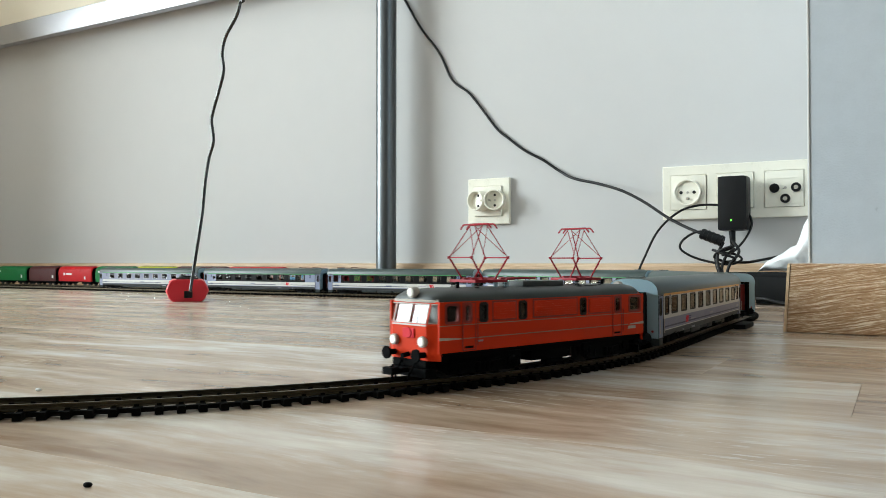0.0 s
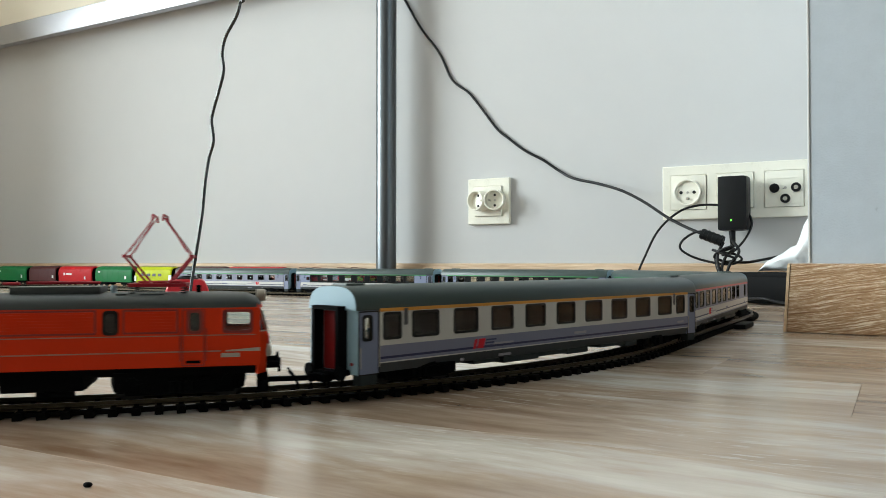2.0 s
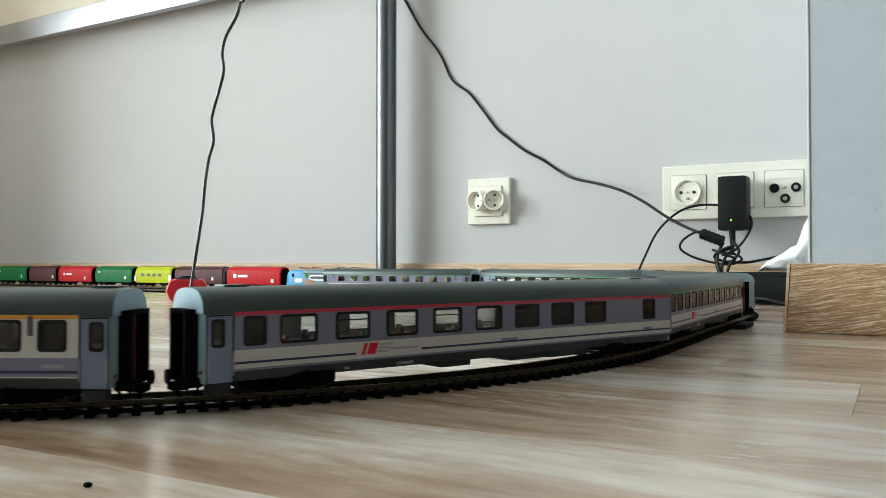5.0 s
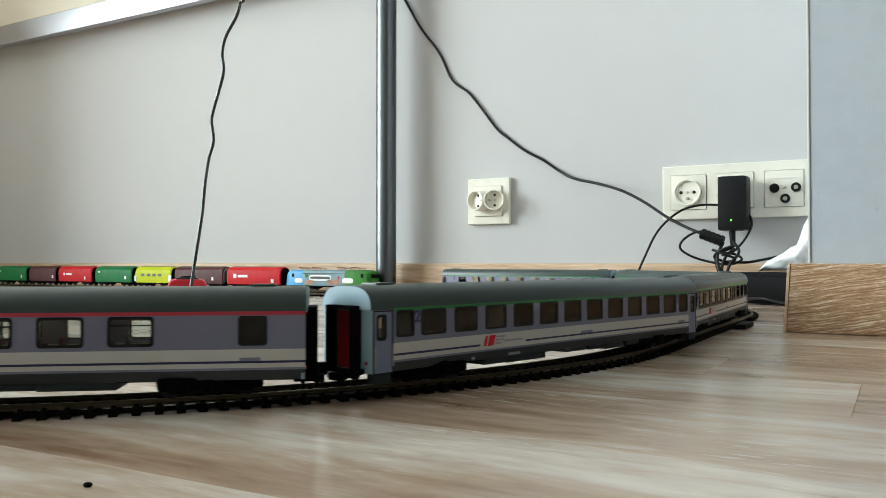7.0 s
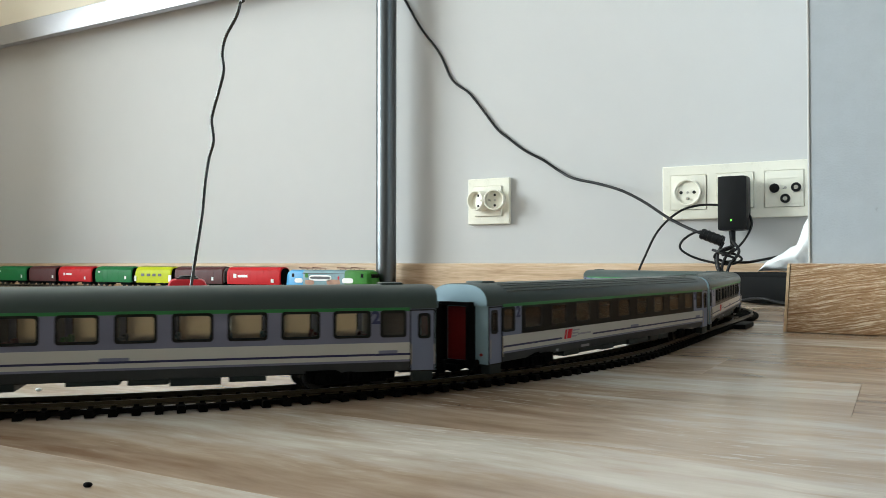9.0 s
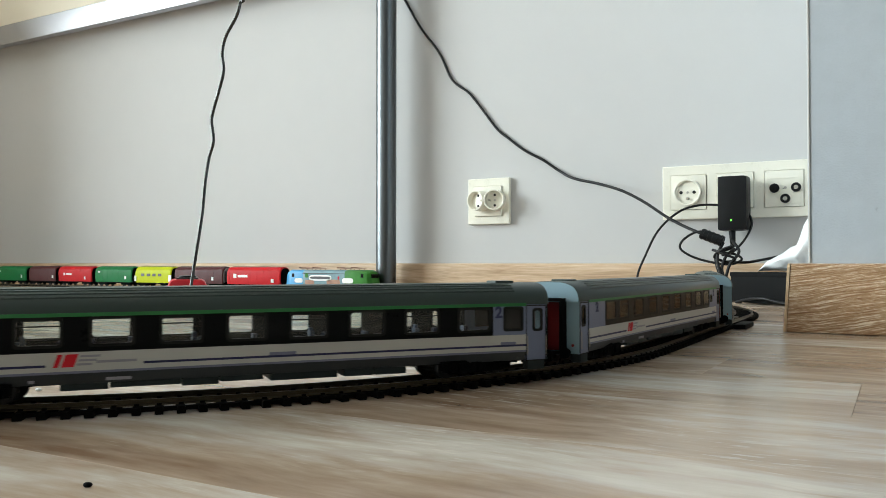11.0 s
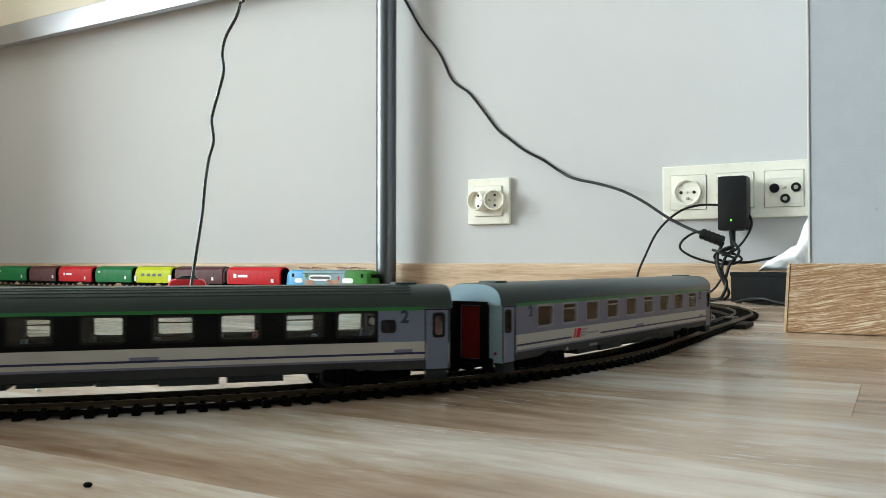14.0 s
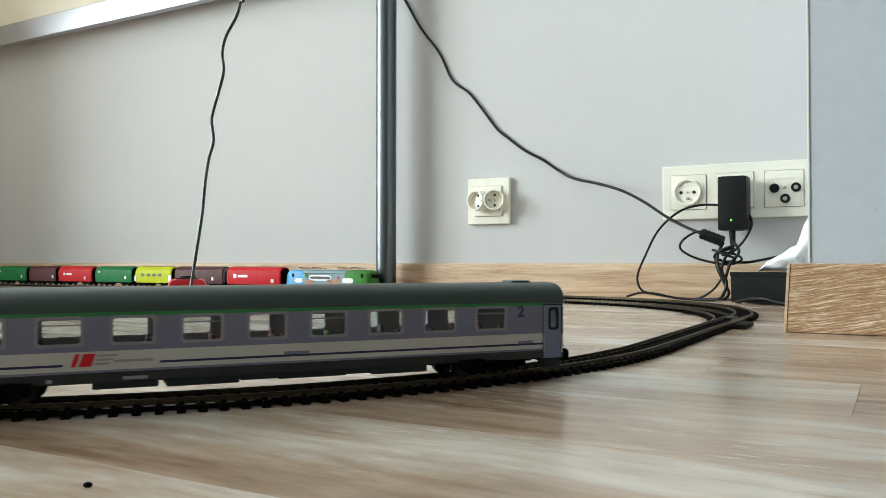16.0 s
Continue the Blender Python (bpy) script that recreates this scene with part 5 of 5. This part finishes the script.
        for side in (-1, 1):
            n = 12
            cx, cz, rx, rz = (a + b) / 2, (z0 + z1) / 2, (b - a) / 2, (z1 - z0) / 2
            ring = [(cx + rx * math.copysign(abs(math.cos(t)) ** 0.5, math.cos(t)), cz + rz * math.copysign(abs(math.sin(t)) ** 0.6, math.sin(t))) for t in (2 * math.pi * k / n for k in range(n))]
            o_ = 0.0002 + (0.0002 if m is M_NUMDARK else 0)
            part("print", loft(bmesh.new(), [[Vector((x, side * y, z)) for x, z in ring] for y in (0.0166, 0.0171 + o_)]), m, lo, lab, smooth=0)
    for sg in (-1, 1):
        for side in (-1, 1):
            y0, y1 = sorted((side * 0.0165, side * 0.0173))
            part("cab_window", box(bmesh.new(), sg * (h - 0.020) - 0.003, sg * (h - 0.020) + 0.003, y0, y1, 0.031, 0.038, 0.0003), M_BAND, lo, "dark cab side window")
        part("windscreen", box(bmesh.new(), min(sg * (h - 0.0055), sg * (h - 0.0015)), max(sg * (h - 0.0055), sg * (h - 0.0015)), -0.0115, 0.0115, 0.0305, 0.0375, 0.001), M_BAND, lo, "dark windscreen")
        buffers(lo, sg * h, sg, 0.0165)
        bm = bmesh.new()
        for q in (-1, 1):
            for s in (-1, 1):
                rod(bm, (sg * h * 0.56 + q * 0.015, s * 0.0066, RAIL_TOP + 0.0070), (sg * h * 0.56 + q * 0.015, s * 0.0094, RAIL_TOP + 0.0070), 0.0070, 16)
        part("wheels_and_axles", bm, M_WHEEL, lo)
        part("bogie_frame", box(bmesh.new(), sg * h * 0.56 - 0.024, sg * h * 0.56 + 0.024, -0.0135, 0.0135, 0.0095, 0.0148, 0.0015), M_UNDER, lo)
        # folded pantographs and roof gear
        for q in (0.030, 0.062):
            x = sg * q
            bm = bmesh.new()
            for s in (-1, 1):
                rod(bm, (x - 0.014, s * 0.0045, 0.0470), (x + 0.014, s * 0.0058, 0.0482), 0.0005, 6)
                rod(bm, (x + 0.014, s * 0.0058, 0.0482), (x - 0.010, s * 0.0050, 0.0496), 0.0004, 6)
                rod(bm, (x - 0.010, -0.0105, 0.0496 + 0.0004 * s), (x - 0.010, 0.0105, 0.0496 + 0.0004 * s), 0.0005, 6)
            for k in (-0.012, 0.0, 0.012):
                rod(bm, (x + k, 0.003, 0.0448), (x + k, 0.003, 0.0474), 0.0011, 8)
            part("pantograph", bm, M_BR, lo, "folded brown pantograph")
    part("underframe", box(bmesh.new(), -h, h, -0.0150, 0.0150, 0.0125, 0.0152), M_UNDER, lo)


# ---------------- sockets, plugs and cables ----------------
SOCK_Y = WALL_Y + 0.0118


def disc_socket(parent, x, z, tilt, yb, depth, r, well_y):
    """A round socket well, seen from the room; turned by tilt degrees about the upright."""
    m = pose(x, yb, z, 0, 0, tilt)
    bm = bmesh.new()
    n = 28
    prof = [(r * 1.02, 0.004), (r * 1.0, -depth), (r * 0.93, -depth - 0.0006), (r * 0.86, -depth), (r * 0.82, -well_y), (0.0, -well_y)]
    rings = [[Vector((max(a, 0.0002) * math.cos(t), b, max(a, 0.0002) * math.sin(t))) for t in (2 * math.pi * k / n for k in range(n))] for a, b in prof]
    loft(bm, rings)
    well = part("socket_well", bm, M_IVORY, parent, "round recessed ivory socket well", at=m, smooth=40)
    f = -well_y - 0.0002
    for q in (-1, 1):
        part("contact_hole", rod(bmesh.new(), (0, 0, 0), (0, 0.001, 0), r * 0.125, 12), M_HOLE, well, "dark contact hole", at=pose(q * r * 0.48 if tilt == 0 else 0, f - 0.0004, 0 if tilt == 0 else q * r * 0.5))
    pin = (0.0, -r * 0.46) if tilt == 0 else (r * 0.50 * (1 if tilt < 0 else -1), 0.0)
    part("earth_pin", rod(bmesh.new(), (pin[0], f + 0.001, pin[1]), (pin[0], f - (depth - well_y) * 0.9, pin[1]), r * 0.10, 10), M_STEEL, well, "nickel earth pin")
    part("screw", rod(bmesh.new(), (0, f + 0.001, 0), (0, f - 0.0006, 0), r * 0.09, 10), M_STEEL, well)
    return well


def frame_plate(parent, x0, x1, z0, z1, holes, name="cover_frame"):
    bm = holed(bmesh.new(), (x0, x1), (z0, z1), holes, lambda u, v, d: Vector((u, SOCK_Y - 0.0095 + d, v)), 0.0095)
    ob = part(name, bm, M_IVORY, parent, smooth=0)
    b = ob.modifiers.new("soft", 'BEVEL')
    b.width, b.segments, b.limit_method = 0.0012, 2, 'ANGLE'
    return ob


def sockets():
    s = thing("double_socket", "ivory double wall socket on the grey wall", "socket")
    cx, cz, h = -0.6525, 0.1708, 0.0418
    frame_plate(s, cx - h, cx + h, cz - h, cz + h, [(cx - 0.0275, cx + 0.0275, cz - 0.0275, cz + 0.0275)])
    part("insert", box(bmesh.new(), cx - 0.0272, cx + 0.0272, SOCK_Y - 0.0125, SOCK_Y - 0.0002, cz - 0.0272, cz + 0.0272, 0.001), M_IVORY, s)
    disc_socket(s, cx - 0.0120, cz + 0.0005, -14, SOCK_Y - 0.012, 0.020, 0.0188, 0.010)
    disc_socket(s, cx + 0.0165, cz + 0.0005, 14, SOCK_Y - 0.012, 0.020, 0.0188, 0.010)
    t = thing("triple_socket", "ivory triple wall socket plate with aerial outlet", "socket")
    cz = 0.1712
    xs = (-0.2945, -0.2235, -0.1525)
    frame_plate(t, xs[0] - 0.0415, xs[2] + 0.0415, cz - 0.043, cz + 0.043, [(x - 0.0279, x + 0.0279, cz - 0.0279, cz + 0.0279) for x in xs])
    for i, x in enumerate(xs):
        pl = part("insert", box(bmesh.new(), x - 0.0274, x + 0.0274, SOCK_Y - 0.0112, SOCK_Y - 0.0002, cz - 0.0274, cz + 0.0274, 0.0009), M_IVORY, t)
        if i < 2:
            disc_socket(t, x - 0.001, cz, 0, SOCK_Y - 0.0095, 0.0062, 0.0215, 0.0020)
        else:
            part("recess_rim", holed(bmesh.new(), (x - 0.0235, x + 0.0235), (cz - 0.0235, cz + 0.0165), [(x - 0.0223, x + 0.0223, cz - 0.0223, cz + 0.0153)], lambda u, v, d: Vector((u, SOCK_Y - 0.0120 + d, v)), 0.001), M_IVORY, pl, smooth=0)
            for q, zz in ((-0.0132, 0.0008), (0.0172, 0.0010), (0.0020, -0.0155)):
                part("aerial_port", rod(bmesh.new(), (x + q, SOCK_Y - 0.0110, cz + zz), (x + q, SOCK_Y - 0.0150, cz + zz), 0.0070, 18), M_BLACK, pl, "dark round aerial port")
                part("port_core", rod(bmesh.new(), (x + q, SOCK_Y - 0.0149, cz + zz), (x + q, SOCK_Y - 0.0156, cz + zz), 0.0032, 12), M_STEEL if q > 0 else M_HOLE, pl)
            part("screw", rod(bmesh.new(), (x + 0.002, SOCK_Y - 0.0110, cz + 0.001), (x + 0.002, SOCK_Y - 0.0121, cz + 0.001), 0.0022, 10), M_STEEL, pl)
            for q in (-0.0145, 0.0145, 0.0):
                part("print", box(bmesh.new(), x + q - 0.0018, x + q + 0.0018, SOCK_Y - 0.0114, SOCK_Y - 0.0111, cz - 0.0066 + (0.006 if q == 0 else 0), cz - 0.0056 + (0.006 if q == 0 else 0)), M_BAR, pl, smooth=0)


def adaptor():
    a = thing("power_adaptor", "black plug-in power adaptor with a green light", "adaptor")
    x0, x1, z0, z1 = -0.2415, -0.1985, 0.107, 0.190
    bm = bmesh.new()
    box(bm, x0, x1, 1.264, 1.304, z0, z1, 0.006)
    part("case", bm, M_BLACK, a, "glossy black adaptor case")
    part("plug_neck", rod(bmesh.new(), (-0.2225, 1.303, 0.1712), (-0.2225, SOCK_Y - 0.0105, 0.1712), 0.017, 20), M_BLACK, a)
    part("indicator", rod(bmesh.new(), (-0.2212, 1.2642, 0.1225), (-0.2212, 1.2636, 0.1225), 0.0014, 12), M_LED, a, "glowing green indicator light")
    part("strain_relief", rod(bmesh.new(), (-0.222, 1.276, 0.108), (-0.220, 1.272, 0.086), 0.0052, 12, 0.0038), M_BLACK, a)


def cable(pts, r, label, group=""):
    c = part("cable", tube(bmesh.new(), pts, r), M_CABLE, smooth=60)
    return tagged(c, label, "cable", group)


def cables():
    c = cable([(-0.829, 0.868, 0.700), (-0.829, 0.868, 0.463), (-0.835, 0.868, 0.443), (-0.844, 0.868, 0.420), (-0.865, 0.868, 0.393), (-0.872, 0.868, 0.369), (-0.869, 0.868, 0.343), (-0.878, 0.868, 0.315), (-0.889, 0.868, 0.287), (-0.893, 0.868, 0.270),
           (-0.889, 0.868, 0.240), (-0.898, 0.868, 0.215), (-0.897, 0.860, 0.181), (-0.896, 0.853, 0.130), (-0.898, 0.845, 0.079), (-0.900, 0.838, 0.034), (-0.897, 0.832, 0.017)], 0.0024, "kinked black cable hanging from the desk to the handset")
    c.data.materials[0] = M_CABLEGLOSS
    cable([(-0.890, 1.3000, 0.652), (-0.873, 1.3190, 0.623), (-0.839, 1.3190, 0.574), (-0.801, 1.3190, 0.512), (-0.759, 1.3190, 0.457), (-0.732, 1.3190, 0.404), (-0.696, 1.3190, 0.375), (-0.667, 1.3190, 0.340), (-0.638, 1.3190, 0.303), (-0.615, 1.3190, 0.284), (-0.582, 1.3190, 0.259), (-0.549, 1.3190, 0.241), (-0.517, 1.3190, 0.219), (-0.488, 1.3091, 0.204), (-0.439, 1.2993, 0.191), (-0.397, 1.2894, 0.177), (-0.357, 1.2796, 0.156), (-0.318, 1.2697, 0.130), (-0.286, 1.2599, 0.113), (-0.260, 1.2500, 0.102)], 0.0024, "long black cable drooping from the desk to the sockets")
    f = thing("ferrite_core", "ribbed black ferrite core on the cable", "ferrite core")
    a, b = Vector((-0.262, 1.250, 0.103)), Vector((-0.230, 1.250, 0.090))
    bm = rod(bmesh.new(), a, b, 0.0078, 16)
    for k in range(5):
        p = a.lerp(b, 0.1 + 0.2 * k)
        rod(bm, p - (b - a) * 0.035, p + (b - a) * 0.035, 0.0086, 16)
    part("sleeve", bm, M_BLACK, f)
    g = "tangle of cables under the sockets"
    loops = (
        ([(-0.2414, 1.290, 0.148), (-0.274, 1.285, 0.148), (-0.303, 1.279, 0.138), (-0.333, 1.274, 0.110), (-0.353, 1.270, 0.070), (-0.366, 1.270, 0.036), (-0.358, 1.270, 0.014), (-0.333, 1.270, 0.009), (-0.301, 1.272, 0.003), (-0.270, 1.268, 0.004), (-0.246, 1.262, 0.019), (-0.232, 1.255, 0.038)], 0.0018, "thin black cable looping from the adaptor to the floor"),
        ([(-0.388, 1.285, 0.0035), (-0.365, 1.285, 0.010), (-0.341, 1.283, 0.008), (-0.305, 1.280, 0.003), (-0.262, 1.275, 0.0024), (-0.219, 1.268, 0.003)], 0.0018, "thin black cable end on the floor by the baseboard"),
        ([(-0.234, 1.250, 0.093), (-0.263, 1.252, 0.106), (-0.286, 1.250, 0.096), (-0.294, 1.250, 0.082), (-0.280, 1.250, 0.070), (-0.255, 1.250, 0.061), (-0.222, 1.248, 0.056), (-0.204, 1.250, 0.063), (-0.214, 1.254, 0.071), (-0.234, 1.257, 0.074)], 0.0018, "thin black cable loop"),
        ([(-0.200, 1.290, 0.134), (-0.194, 1.280, 0.116), (-0.203, 1.270, 0.093), (-0.220, 1.260, 0.073), (-0.232, 1.250, 0.070)], 0.0018, "thin black cable behind the adaptor"),
        ([(-0.232, 1.260, 0.060), (-0.200, 1.262, 0.059), (-0.176, 1.262, 0.063), (-0.130, 1.265, 0.071), (-0.08, 1.270, 0.066)], 0.0020, "black cable leading behind the pier"),
        ([(-0.222, 1.270, 0.090), (-0.219, 1.264, 0.082), (-0.240, 1.258, 0.072), (-0.240, 1.252, 0.054), (-0.231, 1.250, 0.033), (-0.222, 1.248, 0.013), (-0.230, 1.252, 0.003)], 0.0024, "black cable hanging in a bundle"),
        ([(-0.230, 1.250, 0.089), (-0.238, 1.245, 0.067), (-0.233, 1.240, 0.046), (-0.224, 1.240, 0.030), (-0.228, 1.240, 0.013), (-0.239, 1.250, 0.004), (-0.276, 1.262, 0.0024)], 0.0024, "black cable running from the bundle to the floor"),
        ([(-0.214, 1.250, 0.080), (-0.226, 1.246, 0.067), (-0.231, 1.243, 0.050), (-0.226, 1.242, 0.036), (-0.220, 1.243, 0.055), (-0.207, 1.246, 0.075), (-0.218, 1.250, 0.092)], 0.0022, "black cable wound round the bundle"),
        ([(-0.245, 1.246, 0.078), (-0.226, 1.240, 0.071), (-0.212, 1.243, 0.064), (-0.226, 1.250, 0.060), (-0.243, 1.250, 0.067), (-0.232, 1.241, 0.077), (-0.216, 1.240, 0.083)], 0.0020, "short black cable coil in the tangle"),
    )
    for pts, r, lab in loops:
        cable(pts, r, lab, g)


def floor_box():
    """Black supply box standing askew by the wall."""
    ang = -32.0
    b = thing("supply_box", "black plastic power supply box on the floor", "power supply", at=pose(-0.2135, 1.2145, 0, 0, 0, ang))
    part("case", box(bmesh.new(), 0, 0.118, 0, 0.062, 0.002, 0.0440, 0.0018), M_MATTBLACK, b, "matt black case")
    part("lid", box(bmesh.new(), -0.0008, 0.1188, -0.0008, 0.0628, 0.0385, 0.0450, 0.0012), M_MATTBLACK, b)
    for x in (0.008, 0.11):
        for y in (0.008, 0.054):
            part("rubber_foot", rod(bmesh.new(), (x, y, 0), (x, y, 0.0025), 0.004, 10), M_MATTBLACK, b)
    cable([(-0.205, 1.205, 0.0022), (-0.185, 1.186, 0.0075), (-0.165, 1.170, 0.0095), (-0.146, 1.162, 0.006), (-0.125, 1.155, 0.0022)], 0.0020, "glossy black cable arching before the supply box")


def bag():
    """Crumpled film bag lying over the box, half behind the pier."""
    bm = bmesh.new()
    rings = []
    n = 26
    for i in range(22):
        k = i / 21
        x = -0.180 + 0.105 * k
        hz = 0.0085 * min(k * 9, 1) + 0.010 * max(0, min((k - 0.15) / 0.3, 1)) + 0.020 * max(0, min((k - 0.48) / 0.12, 1))
        cy, cz = 1.255 + 0.004 * k, 0.046 + hz
        ring = []
        for j in range(n):
            a = 2 * math.pi * j / n
            w = 1 + 0.30 * noise.noise(Vector((x * 45, math.cos(a) * 1.6, math.sin(a) * 1.6))) + 0.14 * noise.noise(Vector((x * 140, math.cos(a) * 5, math.sin(a) * 5)))
            ring.append(Vector((x, cy + 0.020 * w * math.cos(a), max(0.0462, cz + hz * w * math.sin(a)))))
        rings.append(ring)
    loft(bm, rings)
    tagged(part("plastic_bag", bm, M_BAG, smooth=60), "crumpled white plastic bag on the black box", "plastic bag")


def handset():
    h = thing("train_controller", "red handheld train controller with black keypad", "controller", at=pose(-0.9215, 0.8490, 0, 0, 0, 47.0))
    half = [(0.0215, 0.0008), (0.0265, 0.0055), (0.0312, 0.0165), (0.0290, 0.0230), (0.0250, 0.0312), (0.0205, 0.0338)]
    prof = half + [(-a, b) for a, b in reversed(half)]
    st = [(0.0, 0.93), (0.0025, 0.985), (0.008, 1.0), (0.060, 1.0), (0.085, 0.86), (0.14, 0.84), (0.150, 0.80)]
    part("case", loft(bmesh.new(), [[Vector((x * k, y, 0.016 + (z - 0.016) * k if z > 0.01 else z)) for x, z in prof] for y, k in st]), M_REDPL, h, "glossy red case", smooth=35)
    part("keypad", box(bmesh.new(), -0.0160, 0.0160, 0.003, 0.135, 0.0310, 0.0356, 0.0018), M_BLACK, h, "dark grey keypad panel")
    part("knob", rod(bmesh.new(), (0, 0.055, 0.0352), (0, 0.055, 0.0385), 0.0125, 20), M_BLACK, h, "black control knob")
    for i in range(3):
        for j in range(2):
            part("key", box(bmesh.new(), -0.012 + i * 0.0088, -0.0056 + i * 0.0088, 0.020 + j * 0.009, 0.026 + j * 0.009, 0.0354, 0.0364, 0.0004), M_BLACK, h)
    part("cable_port", box(bmesh.new(), -0.0045, 0.0075, -0.0012, 0.004, 0.0060, 0.0165, 0.0006), M_BLACK, h, "black cable port")


def crumbs():
    for x, y, r, m, lab in ((-0.1833, 0.1358, 0.0011, M_UNDER, "tiny dark crumb on the floor"), (-0.3401, 0.2262, 0.0012, M_WHITE, "tiny white crumb on the floor")):
        bm = bmesh.new()
        bmesh.ops.create_icosphere(bm, subdivisions=2, radius=r)
        for v in bm.verts:
            v.co *= 1 + 0.4 * noise.noise(v.co * 900)
            v.co.z = max(v.co.z * 0.6, -r * 0.5) + r * 0.5
        tagged(part("crumb", bm, m, at=pose(x, y, 0)), lab, "crumb")


ground = room_and_track()
TRAIN.append(locomotive())
TRAIN += coaches()
goods_train()
sockets()
adaptor()
cables()
floor_box()
bag()
handset()
crumbs()
floor_strips(ground)
motions()
